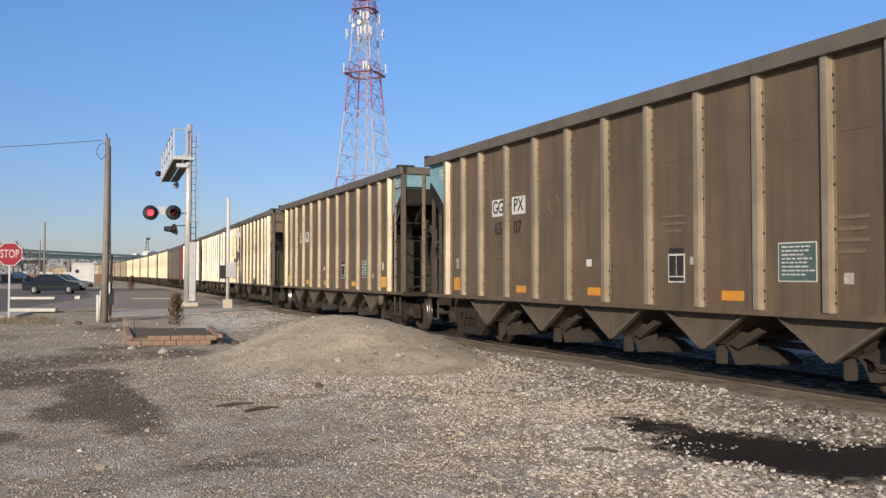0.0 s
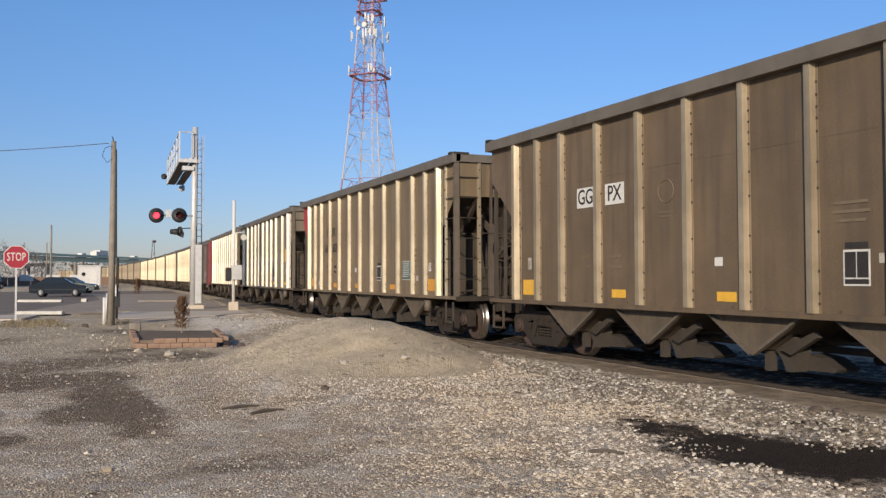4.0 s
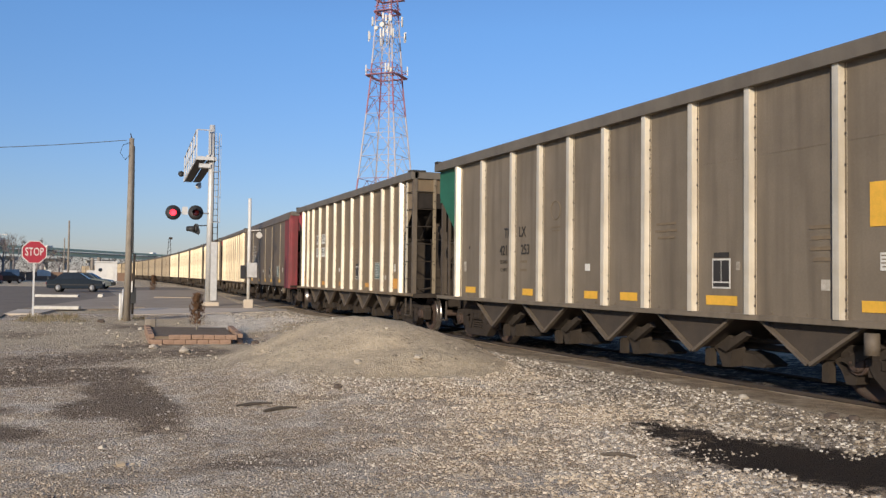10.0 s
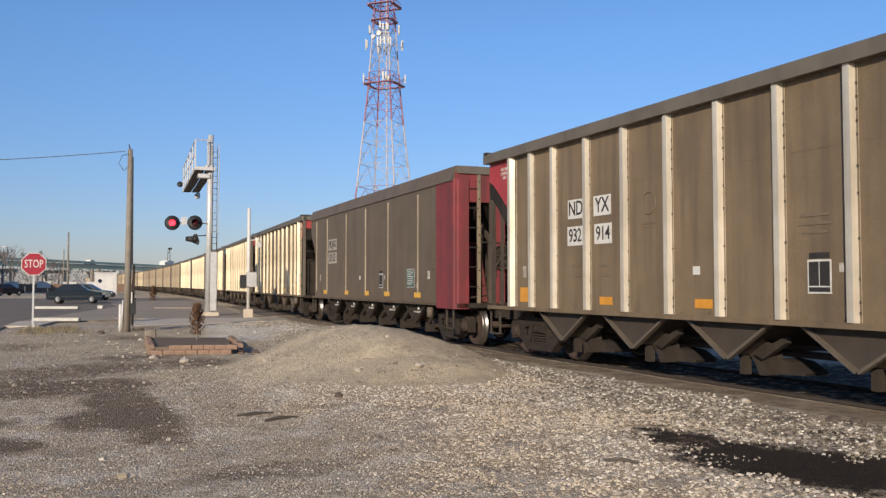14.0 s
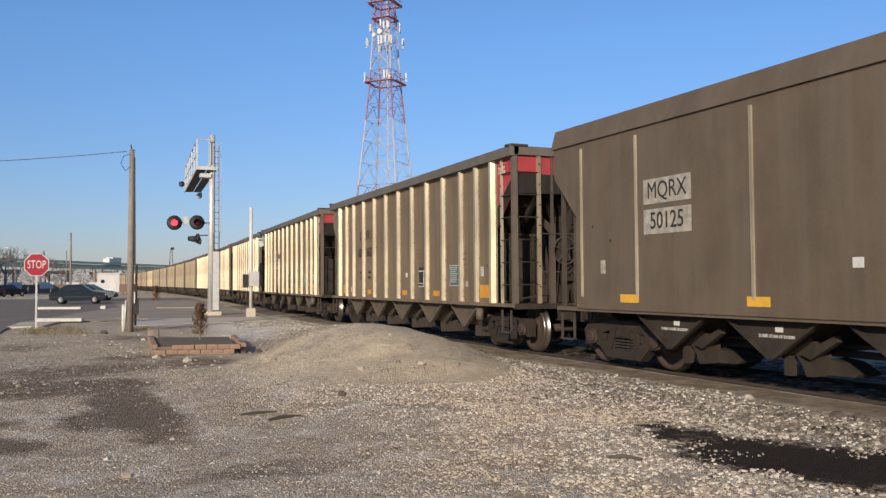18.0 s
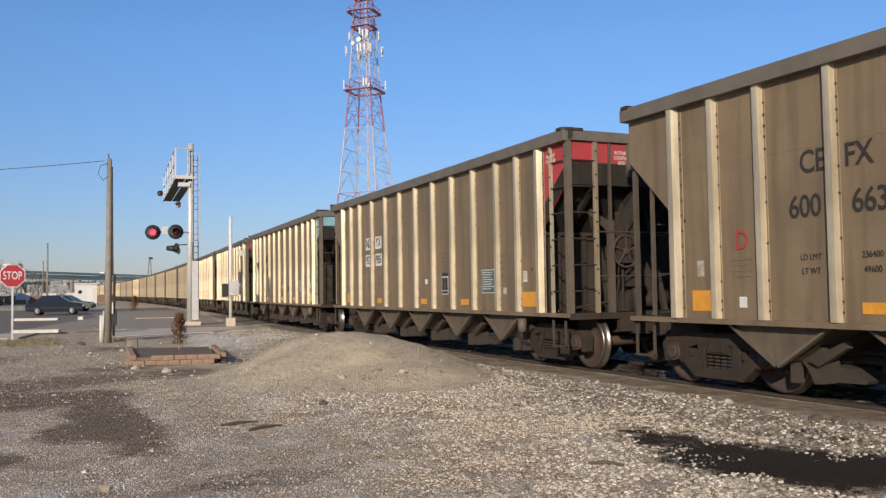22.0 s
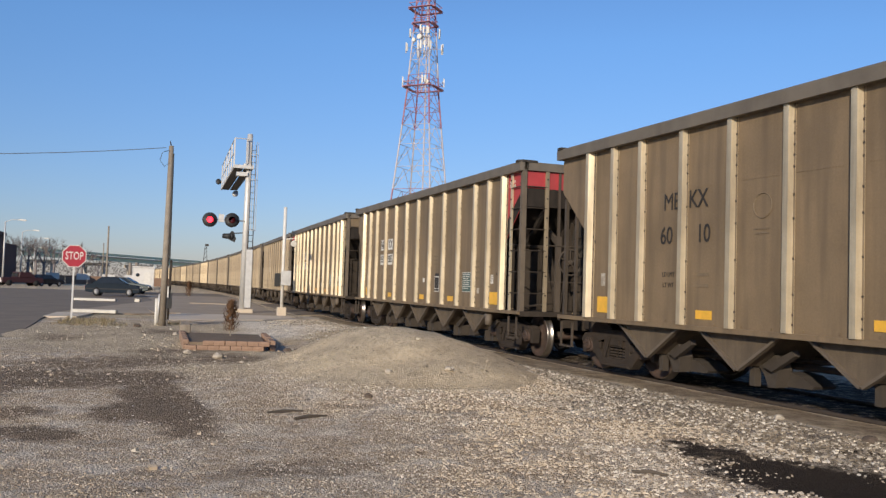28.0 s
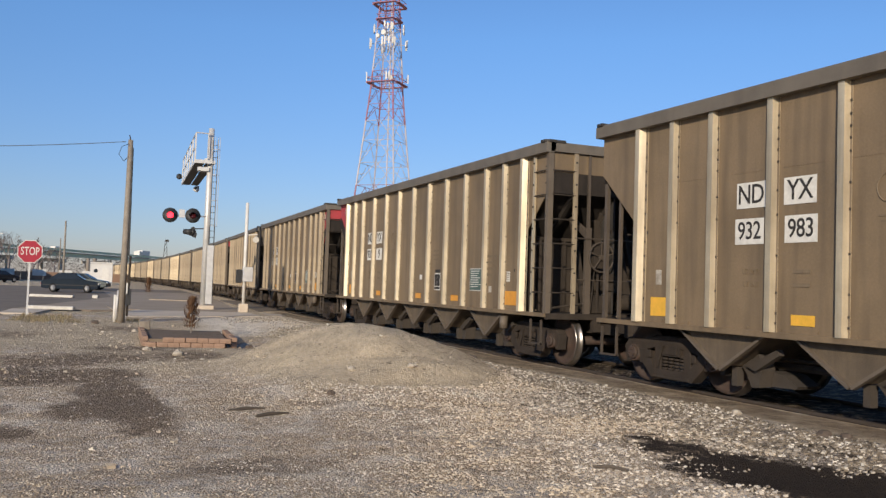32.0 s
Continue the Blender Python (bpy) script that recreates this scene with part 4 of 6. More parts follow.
def marks(car, style, a, b, c, d, x=-1.476):
    """Reporting marks either side of the fourth post."""
    big = style == "dark"
    top, low_z = (2.28, 1.94) if a == "TI" else (2.81, 2.30) if big else (2.69, 2.23)
    near_u, far_u = (3.50, 3.38) if a == "TI" else (3.45, 3.32) if big else (3.36, 3.34)
    for side, up, low in ((0, a, c), (1, b, d)):
        for txt, z, u in ((up, top, near_u), (low, low_z, far_u)):
            u = u if side == 0 else 2 * (3.83 if a == "TI" else 3.76) - u
            if not txt:
                continue
            if style == "plate":
                plate("mark_plate", car, u, z, 0.50, 0.34, "letter_white", "white lettering panel", x)
            size = 0.28 if a == "TI" else 0.385 if big else 0.36 if len(txt) < 3 else 0.33
            words("lettering", txt, size, "letter_white" if style == "white" else "letter_dark", car, face(u, z, x - 0.006), spread=0.95)
    for t, z in (("LD LMT", 1.72), ("LT WT", 1.56)):
        words("lettering", t, 0.105, "letter_dark" if a in ("CE", "MB", "TI") else "faint", car, face(3.38, z, x - 0.002))
    if a != "CE":
        ring = B()
        pts = [(x - 0.003, 6.95 - 5.4 + 0.17 * math.cos(k), 2.62 * TALL + 0.17 * math.sin(k)) for k in [2 * math.pi * i / 20 for i in range(21)]]
        for m, n in zip(pts, pts[1:]):
            tube(ring, m, n, 0.007, seg=4)
        part("round_stencil", ring, "faint", car, "faded round stencilled badge")
        for u, w, z in ((5.4, 0.3, 2.32), (5.4, 0.24, 2.26)):
            plate("writing_bar", car, u, z, w, 0.02, "faint", "faint row of small writing", x)
    if a == "CE":
        for t, z in (("236400", 1.72), ("49600", 1.56)):
            words("lettering", t, 0.105, "letter_dark", car, face(4.2, z, x - 0.002))
        ring = B()
        pts = [(x - 0.003, 6.95 - 5.4 + 0.19 * math.cos(k), 2.68 * TALL + 0.19 * math.sin(k)) for k in [2 * math.pi * i / 24 for i in range(25)]]
        for m, n in zip(pts, pts[1:]):
            tube(ring, m, n, 0.007, seg=4)
        badge = part("round_stencil", ring, "faint", car, "faded round stencilled badge")
        words("lettering", "F", 0.15, "faint", badge, face(5.4, 2.63, x - 0.002))
        for k, (w, z) in enumerate(((0.2, 2.74), (0.14, 2.70), (0.3, 2.38), (0.26, 2.33))):
            plate("writing_bar", badge, 5.4, z, w, 0.018, "faint", "faint row of small writing", x)
        words("lettering", "D", 0.36, "red" if d == "663" else "faint", car, face(2.3, 1.97))
        for w, z in ((0.34, 1.74), (0.3, 1.67), (0.34, 1.60), (0.24, 1.53)):
            plate("writing_bar", car, 2.3, z, w, 0.022, "faint", "faint row of small writing", x)
        plate("tag", car, 2.3, 1.2, 0.13, 0.14, "white", "small white tag", x)
    else:
        for z in (1.72, 1.56):
            plate("weight_bar", car, 4.2, z, 0.26, 0.045, "faint", "faint weight figures", x)


def reflectors(car, material, spots, x=-1.476):
    tall = spots not in (TI_SPOTS, DARK_SPOTS)
    for k, (u, w) in enumerate(spots):
        end = tall and k in (0, len(spots) - 1)
        plate("reflector", car, u, 1.215 if end else 1.145, w, 0.28 if end else 0.13, material, "", x)


def build_bogie(car, y):
    bog = part("bogie", cached("bogie", m_bolster, "truck"), None, car)
    bog.location = (0, y, 0)
    for a in ("", "x"):
        part("side_frame", mirrored("side_frame", m_frame_casting, "truck", a, 0.012), None, bog)
        for dy in (-0.20, -0.066, 0.066, 0.20):
            s = part("spring", mirrored("spring", m_spring, "truck", a), None, bog)
            s.location = (0, dy, 0)
    sets = []
    for dy in (-0.89, 0.89):
        w = part("wheelset", wheelset_mesh(), None, bog, "rusty wheels with polished treads")
        w.location = (0, dy, 0.492)
        sets.append(w)
    return sets


def build_car(kind, left, right, label, sooty=True):
    """A hopper car; left and right: the paint of its far and near end panels."""
    car = thing("coal_hopper_car", label, "freight car", group="cars of the coal train")
    sheet, post = {"brown": ("sheet_brown", "post_brown"), "grey": ("sheet_grey", "post_bright"), "bright": ("sheet_tan", "post_bright"), "tan": ("sheet_tan", "post_grey"), "dull": ("sheet_tan", "post_dull"), "dark": ("sheet_dark", "post_brown")}[kind]
    if kind == "dark":
        both("side_sheet", m_sheet_smooth, sheet, car, ("", "x"))
        for y in (-4.58, -2.2, -0.07, 2.08, 4.51, 6.03):
            for a in ("", "x"):
                def rib(bm):
                    box(bm, -1.575, -1.558, -0.03, -0.008, 1.16, 3.62)
                    box(bm, -1.575, -1.558, 0.008, 0.03, 1.16, 3.62)
                o = part("rib", mirrored("rib", rib, "post_grey", a), None, car)
                o.location = (0, y, 0)
        def roof(bm):
            prism(bm, [(-1.60, 3.72), (-1.54, 3.72), (-1.44, 4.0), (-1.44, 4.05), (-1.50, 4.05)], "y", -7.0, 7.05)
        both("top_chord", roof, sheet, car, ("", "x"))
        def redend(bm):
            prism(bm, [(-1.572, -5.93), (-1.572, -7.0), (-1.45, -7.05), (-1.2, -7.05), (-1.2, -6.9), (-1.5, -6.9), (-1.5, -5.93)], "z", 0.86, 3.75)
            box(bm, -0.5, -0.25, -7.0, -6.9, 0.98, 3.4)
            box(bm, -1.45, 1.45, -7.0, -6.95, 3.25, 3.9)
        part("end_panel", mirrored("end_panel", redend, "darkred", ""), None, car, "red painted end")
    else:
        both("side_sheet", m_sheet, sheet, car, ("", "x"))
        posts = POSTS_FEW if left == "green" else POSTS
        for i, y in enumerate(posts):
            wide = i in (0, len(posts) - 1)
            for a in ("", "x"):
                o = part("side_post", mirrored("wide_post" if wide else "post", m_post_wide if wide else m_post, post, a), None, car)
                o.location = (0, y, 0)
        both("top_chord", m_chord, "chord", car, ("", "x"))
        for a, paint in (("", left), ("y", right)):
            for ax in (a, a + "x"):
                part("gusset_panel", mirrored("gusset", m_gusset, paint or sheet, ax), None, car, {"red": "red painted corner panel", "blue": "light blue painted corner panel", "green": "green painted corner panel"}.get(paint, ""))
            part("end_sheet", mirrored("end_band", m_end_band, paint or sheet, a), None, car)
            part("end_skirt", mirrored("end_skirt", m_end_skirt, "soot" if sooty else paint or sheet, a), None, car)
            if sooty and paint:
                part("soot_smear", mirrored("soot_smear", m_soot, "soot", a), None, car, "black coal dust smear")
            if paint and paint != "green":
                sy = -1 if a == "y" else 1
                uu = 13.27 if a == "y" else 0.72
                words("lettering", "ROTARY\nCOUPLER\nEND", 0.088, "letter_white", car, face(uu, 3.6, -1.472))
                if a == "y":
                    m = Matrix.Translation((-0.35, -6.895, 3.75)) @ Matrix.Rotation(math.pi / 2, 4, "X")
                    words("lettering", "ROTARY\nCOUPLER\nEND", 0.09, "letter_white", car, m)
        both("corner_cap", m_cap, "dark", car, ("", "x", "y", "xy"))
    both("end_chord", m_end_chord, "chord", car, ("", "y"))
    both("side_sill", m_sill, sheet, car, ("", "x"))
    for a in ("", "y"):
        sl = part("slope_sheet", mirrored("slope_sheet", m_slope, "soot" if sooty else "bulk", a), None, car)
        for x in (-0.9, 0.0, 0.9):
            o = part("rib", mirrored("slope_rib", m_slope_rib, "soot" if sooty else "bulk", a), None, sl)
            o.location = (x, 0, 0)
    for a in ("", "y"):
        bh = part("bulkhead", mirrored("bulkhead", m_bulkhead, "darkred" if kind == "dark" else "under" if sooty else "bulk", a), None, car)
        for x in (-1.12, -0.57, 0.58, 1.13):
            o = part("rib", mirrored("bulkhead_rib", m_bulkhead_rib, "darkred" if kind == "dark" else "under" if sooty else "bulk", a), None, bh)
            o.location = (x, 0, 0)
    both("corner_post", m_corner, "flange" if kind != "dark" else "darkred", car, ("x", "y"))
    both("short_corner_post", m_corner_short, "endsteel", car, ("", "xy"), name="corner_post")
    both("end_stile", m_end_stile, "post_dull", car, ("x", "y"))
    both("end_post", m_end_post, "endsteel", car, ("", "y"))
    for a in ("", "y"):
        for x in (-0.22, -0.14):
            o = part("grab_bar", mirrored("grab_bar", m_grab_bar, "flange", a), None, car)
            o.location = (x, 0, 0)
    both("end_brace", m_end_post2, "under", car, ("", "y"))
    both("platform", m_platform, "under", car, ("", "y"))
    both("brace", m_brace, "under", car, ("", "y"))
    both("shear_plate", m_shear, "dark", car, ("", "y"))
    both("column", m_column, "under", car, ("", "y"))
    both("handrail", m_handrail, "hopper", car, ("", "y"))
    if kind != "dark":
        for a in ("x", "y"):
            st = part("ladder_stile", mirrored("stile", m_stile, post, a), None, car)
            for i in range(6):
                o = part("rung", mirrored("rung", m_rung, "under", a), None, st)
                o.location = (0, 0, 1.4 + i * 0.455)
    for a in ("x", "y"):
        for i in range(6):
            o = part("rung", mirrored("end_rung", m_end_rung, "under", a), None, car)
            o.location = (0, 0, 1.4 + i * 0.455)
    part("brake_wheel", cached("brake_wheel", m_brake_wheel, "hopper"), None, car)
    part("brake_gear", cached("brake_gear", m_brake_gear, "under"), None, car)
    part("center_sill", cached("center_sill", m_center_sill, "under"), None, car)
    both("coupler", m_coupler, "truck", car, ("", "y"))
    both("air_hose", m_hose, "dark", car, ("", "y"))
    both("step", m_step, "hopper", car, ("", "y", "xy"))
    for i in range(5):
        y = -3.96 + 1.98 * i if kind == "dark" else -4.2 + 2.1 * i
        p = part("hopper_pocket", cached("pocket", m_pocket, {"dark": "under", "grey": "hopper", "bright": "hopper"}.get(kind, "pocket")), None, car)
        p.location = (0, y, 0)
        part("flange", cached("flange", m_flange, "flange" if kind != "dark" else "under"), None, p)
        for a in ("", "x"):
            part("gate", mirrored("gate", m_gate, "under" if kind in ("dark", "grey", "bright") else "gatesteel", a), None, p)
    part("brake_pipe", cached("brake_pipe", m_pipe, "under"), None, car)
    part("vent_pot", cached("vent_pot", m_drain, "flange"), None, car)
    sets = build_bogie(car, -5.55) + build_bogie(car, 5.55)
    return car, sets


ORANGE = [(1.55, 0.37), (4.25, 0.36), (6.6, 0.36), (9.7, 0.40), (12.42, 0.5)]
LATER = [(1.55, 0.37), (4.23, 0.36), (7.37, 0.36), (9.64, 0.40), (12.42, 0.5)]
CE_SPOTS = [(1.5, 0.4), (4.25, 0.36), (6.6, 0.36), (9.7, 0.40), (12.42, 0.5)]
TI_SPOTS = [(1.82, 0.5), (4.38, 0.4), (6.56, 0.4), (7.63, 0.45), (9.73, 0.6), (12.3, 0.64)]
DARK_SPOTS = [(2.24, 0.47), (4.95, 0.4), (7.17, 0.4), (9.07, 0.45), (11.5, 0.47)]
CARS, WHEELS = [], []


def add_car(kind, left, right, label, style="", text=("", "", "", ""), refl="orange", teal=True, sooty=True):
    car, sets = build_car(kind, left, right, label, sooty)
    x = -1.566 if kind == "dark" else -1.476
    if len(CARS) < 13:
        stencil(car, x, teal, 11.0 if kind == "dark" else 10.76, 8.55 if kind == "dark" else 9.73 if text[0] == "TI" else 8.61, 7.52 if len(CARS) > 5 else 6.46)
        if style:
            marks(car, style, *text, x=x)
    reflectors(car, refl, DARK_SPOTS if kind == "dark" else TI_SPOTS if text[0] == "TI" else LATER if len(CARS) > 5 else CE_SPOTS if text[0] == "CE" or refl == "yellow" else ORANGE, x)
    CARS.append(car)
    WHEELS.append(sets)
    return car


def build_train():
    add_car("brown", "blue", "", "dusty brown ribbed coal hopper car with light blue corner panel", "plate", ("GG", "PX", "", ""))
    words("lettering", "65", 0.34, "letter_dark", CARS[0], face(3.36, 2.28))
    words("lettering", "07", 0.34, "letter_dark", CARS[0], face(4.12, 2.28))
    add_car("brown", "", "blue", "dusty brown ribbed coal hopper car with light blue end", "plate", ("GG", "PX", "", ""), "yellow")
    c = add_car("tan", "red", "", "brown ribbed coal hopper car with one red corner panel", "dark", ("CE", "FX", "600", "633"), sooty=False)
    c = add_car("grey", "green", "", "grey coal hopper car with bright posts and green corner panel", "dark", ("TI", "LX", "421", "253"), "yellow", False, False)
    plate("warning_panel", c, 12.3, 2.25, 0.42, 0.5, "yellow", "yellow warning panel")
    add_car("bright", "red", "", "grey coal hopper car with bright posts and red corner panel", "plate", ("ND", "YX", "932", "914"))
    c = add_car("dark", "", "red", "smooth-sided dark coal hopper car with red end", "", refl="yellow")
    for t, z in (("MQRX", 2.725), ("50125", 2.28)):
        plate("mark_plate", c, 3.17, z, 1.08, 0.38, "smudged", "white stencilled lettering panel", -1.566)
        words("lettering", t, 0.36, "letter_dark", c, face(3.17, z, -1.572))
    for i in range(5):
        plate("pocket_tag", c, 6.95 - (-3.96 + 1.98 * i) + 0.1, 0.80, 0.13, 0.07, "letter_white", "cream warning tag", -1.346)
        words("lettering", "STAND CLEAR OF DOORS", 0.06, "letter_white", c, face(6.95 - (-3.96 + 1.98 * i) + 0.05, 0.71, -1.348))
    add_car("tan", "", "red", "dusty brown coal hopper car with red end panels", "dark", ("CE", "FX", "600", "663"))
    add_car("tan", "", "red", "grey-brown coal hopper car with red end panels", "plate", ("ND", "YX", "932", "985"))
    add_car("tan", "", "blue", "dusty brown coal hopper car with light blue end panels", "dark", ("MB", "KX", "60", "10"), "yellow")
    add_car("tan", "", "red", "dusty brown coal hopper car with red end, white number panels", "plate", ("ND", "YX", "932", "983"), "yellow")
    add_car("tan", "red", "", "grey coal hopper car with bright posts and dark end", "plate", ("ND", "YX", "932", "9"))
    add_car("dull", "", "red", "brown coal hopper car with red end panels", "plate", ("ND", "YX", "932", "9"))
    add_car("dull", "", "", "grey coal hopper car with dusty posts", "dark", ("CE", "FX", "600", "6"))
    r = random.Random(5)
    for n in range(13, 28):
        k = r.choice(["brown", "dull", "dull"])
        add_car(k, "", r.choice(["", "red", ""]), "dusty grey-brown coal hopper car" if k == "dull" else "dusty brown coal hopper car", refl=r.choice(["orange", "yellow"]))


build_train()


# ---- roads and paving ----
M["dusty"] = mat("dusty_asphalt", (0.40, 0.325, 0.24), (0.29, 0.235, 0.175), 0.5, 0.9, 0, 0.3, 25, world_space=True)
M["kerbpaint"] = mat("worn_white_paint", (0.60, 0.57, 0.50), (0.45, 0.42, 0.36), 4, 0.9, 0, 0.3, 30, world_space=True)
M["asphalt"] = mat("worn_asphalt", (0.24, 0.194, 0.145), (0.17, 0.138, 0.103), 0.6, 0.9, 0, 0.3, 25, 0.0, None, world_space=True)
M["slab"] = mat("pale_concrete_paving", (0.60, 0.51, 0.40), (0.47, 0.395, 0.305), 0.8, 0.9, 0, 0.3, 30, world_space=True)


def flat(name, pts, z0, z1, material, label, category):
    bm = B()
    prism(bm, pts, "z", z0, z1)
    ob = new(name, mesh_of(name, bm, material))
    return tagged(ob, label, category, kind="structure")


flat("road", [(-90, 17.5), (-4.0, 17.5), (-3.75, 21), (-3.72, 25.5), (-3.95, 29), (-4.2, 32.4), (-4.35, 38.1), (-1.4, 37.6), (0.4, 38.4), (5.0, 38.0), (5.6, 60), (5.2, 95), (-90, 110)], -0.3, 0.0, "asphalt", "worn grey asphalt road before the crossing", "road")
flat("road", [(-4.2, 38.6), (-1.4, 37.75), (0.4, 38.55), (4.9, 38.2), (5.5, 60), (5.1, 80), (-2.0, 78.0), (-1.0, 60.0)], -0.2, 0.006, "dusty", "dusty pale asphalt at the crossing", "road")
flat("pavement", [(0.1, 32.2), (2.4, 33.2), (5.9, 34.6), (6.2, 36.6), (5.0, 37.9), (0.4, 38.3), (-0.3, 36.2)], -0.3, 0.02, "slab", "pale dusty concrete apron by the crossing", "pavement")
flat("pavement", [(-0.6, 38.2), (0.5, 38.6), (0.2, 43.5), (-0.4, 45.0), (-0.9, 42.0)], -0.3, 0.035, "dusty", "dirty concrete island in the road", "pavement")
flat("pavement", [(-4.3, 33.6), (-3.2, 33.6), (-2.9, 37.2), (-4.3, 37.6)], -0.3, 0.015, "slab", "pale concrete corner of the kerb", "pavement")
flat("pavement", [(1.2, 55.0), (3.6, 54.0), (4.2, 66.0), (1.8, 67.0)], -0.3, 0.05, "dusty", "dirty concrete island with a kerb", "pavement")
flat("crossing_deck", [(5.7, 40.0), (10.2, 40.0), (10.2, 58.0), (5.7, 58.0)], -0.3, 0.01, "asphalt", "asphalt crossing deck between the rails", "road")


def parking_stop(x0, y0, x1, y1, h=0.2):
    l, a = math.hypot(x1 - x0, y1 - y0), math.atan2(y1 - y0, x1 - x0)
    t = thing("parking_stop", "white-painted concrete kerb block beside the road", "kerb block", "kerb blocks", at=pose((x0 + x1) / 2, (y0 + y1) / 2, 0, 0, 0, math.degrees(a)))
    bm = B()
    prism(bm, [(-0.16, 0), (0.16, 0), (0.11, h), (-0.11, h)], "x", -l / 2, l / 2)
    part("block", bm, "kerbpaint", t, bevel=0.02)


parking_stop(-3.75, 37.9, -2.02, 37.3, 0.14)
parking_stop(-5.54, 56.6, -3.09, 55.7, 0.15)
parking_stop(-2.0, 55.6, -1.7, 55.5, 0.2)


# ---- brick-edged planter, sticks, stones ----
def planter():
    t = thing("planter", "low dirt bed edged with worn tan bricks", "planter")
    bm = B()
    prism(bm, [(0.45, 19.2), (2.05, 18.85), (2.2, 22.0), (0.45, 22.6)], "z", -0.05, 0.15)
    part("soil", bm, mat("dark_planter_soil", (0.15, 0.11, 0.075), (0.22, 0.168, 0.118), 6, 0.95, 0, 0.6, 30), t)
    br = mat("tan_paver", (0.31, 0.208, 0.148), (0.225, 0.145, 0.102), 6, 0.9, 0, 0.4, 40)
    bm = B()
    box(bm, -0.115, 0.115, -0.06, 0.06, 0, 0.10)
    me = mesh_of("brick", bm, br, 0.008)
    r = random.Random(2)
    def row(x0, y0, x1, y1, courses):
        n = max(1, int(math.hypot(x1 - x0, y1 - y0) / 0.245))
        a = math.degrees(math.atan2(y1 - y0, x1 - x0))
        for c in range(courses):
            for i in range(n):
                if c == courses - 1 and r.random() < 0.12:
                    continue
                f = (i + 0.5 + 0.5 * (c % 2)) / (n + 0.5)
                ob = part("brick", me, None, t)
                ob.matrix_basis = pose(x0 + (x1 - x0) * f, y0 + (y1 - y0) * f, c * 0.103, r.uniform(-2, 2), r.uniform(-2, 2), a + r.uniform(-4, 4))
    row(0.38, 19.0, 2.12, 18.65, 2)
    row(0.38, 19.1, 0.34, 22.8, 2)
    row(2.2, 18.8, 2.32, 22.0, 2)
    bm = B()
    box(bm, -0.13, 0.13, -0.13, 0.13, 0, 0.36)
    ob = part("corner_block", bm, "wood", t, "weathered corner block", 0.02)
    ob.matrix_basis = pose(0.42, 22.6, 0)


planter()


def shrub(x, y, z, h, name="shrub", label="dry brown conifer shrub in the planter"):
    t = thing(name, label, "shrub", at=pose(x, y, z))
    bm = B()
    tube(bm, (0, 0, 0), (0, 0, h * 0.8), 0.02, 0.006, 6)
    part("stem", bm, "wood", t)
    r = random.Random(9)
    bm = B()
    for i in range(420):
        f = r.random() ** 0.8
        zz, a = h * (0.12 + 0.88 * f), r.uniform(0, 6.28)
        w = 0.24 * h * (0.35 + 0.65 * (1 - abs(f - 0.35) * 1.4)) * r.uniform(0.2, 1.15)
        p = Vector((w * math.cos(a), w * math.sin(a), zz))
        d = Vector((math.cos(a) * 0.4 + r.uniform(-.3, .3), math.sin(a) * 0.4 + r.uniform(-.3, .3), 1)) * h * 0.10
        s = Vector((-math.sin(a), math.cos(a), 0)) * h * 0.022
        bm.faces.new([bm.verts.new(v) for v in (p - s, p + s, p + d)])
    part("foliage", bm, mat("dry_brown_needles", (0.16, 0.085, 0.045), (0.10, 0.06, 0.035), 12, 0.9), t)


shrub(1.46, 21.4, 0.14, 0.85)
shrub(1.44, 69.6, 0.0, 1.3, "shrub", "small dry shrub by the crossing")


def stick(x, y, l, a):
    t = thing("stick", "dark broken stick lying on the gravel", "stick", "sticks", at=pose(x, y, float(height(np.array(x), np.array(y))) + 0.012, 0, 0, a))
    bm = B()
    tube(bm, (-l / 2, 0, 0), (0, 0.02, 0.012), 0.018, 0.022, 6)
    tube(bm, (0, 0.02, 0.012), (l / 2, -0.01, 0.0), 0.022, 0.012, 6)
    part("wood", bm, "tie", t)


stick(1.32, 9.85, 0.45, 20)
stick(1.55, 9.45, 0.42, 25)
stick(3.9, 6.3, 0.3, -35)


def rock(x, y, s, label, col):
    t = thing("rock", label, "rock", "rocks", at=pose(x, y, float(height(np.array(x), np.array(y))) + s * 0.25))
    bm = B()
    bmesh.ops.create_icosphere(bm, subdivisions=2, radius=s)
    r = random.Random(int(x * 100))
    for v in bm.verts:
        v.co *= r.uniform(0.75, 1.1)
        v.co.z *= 0.65
    part("stone", bm, col, t)


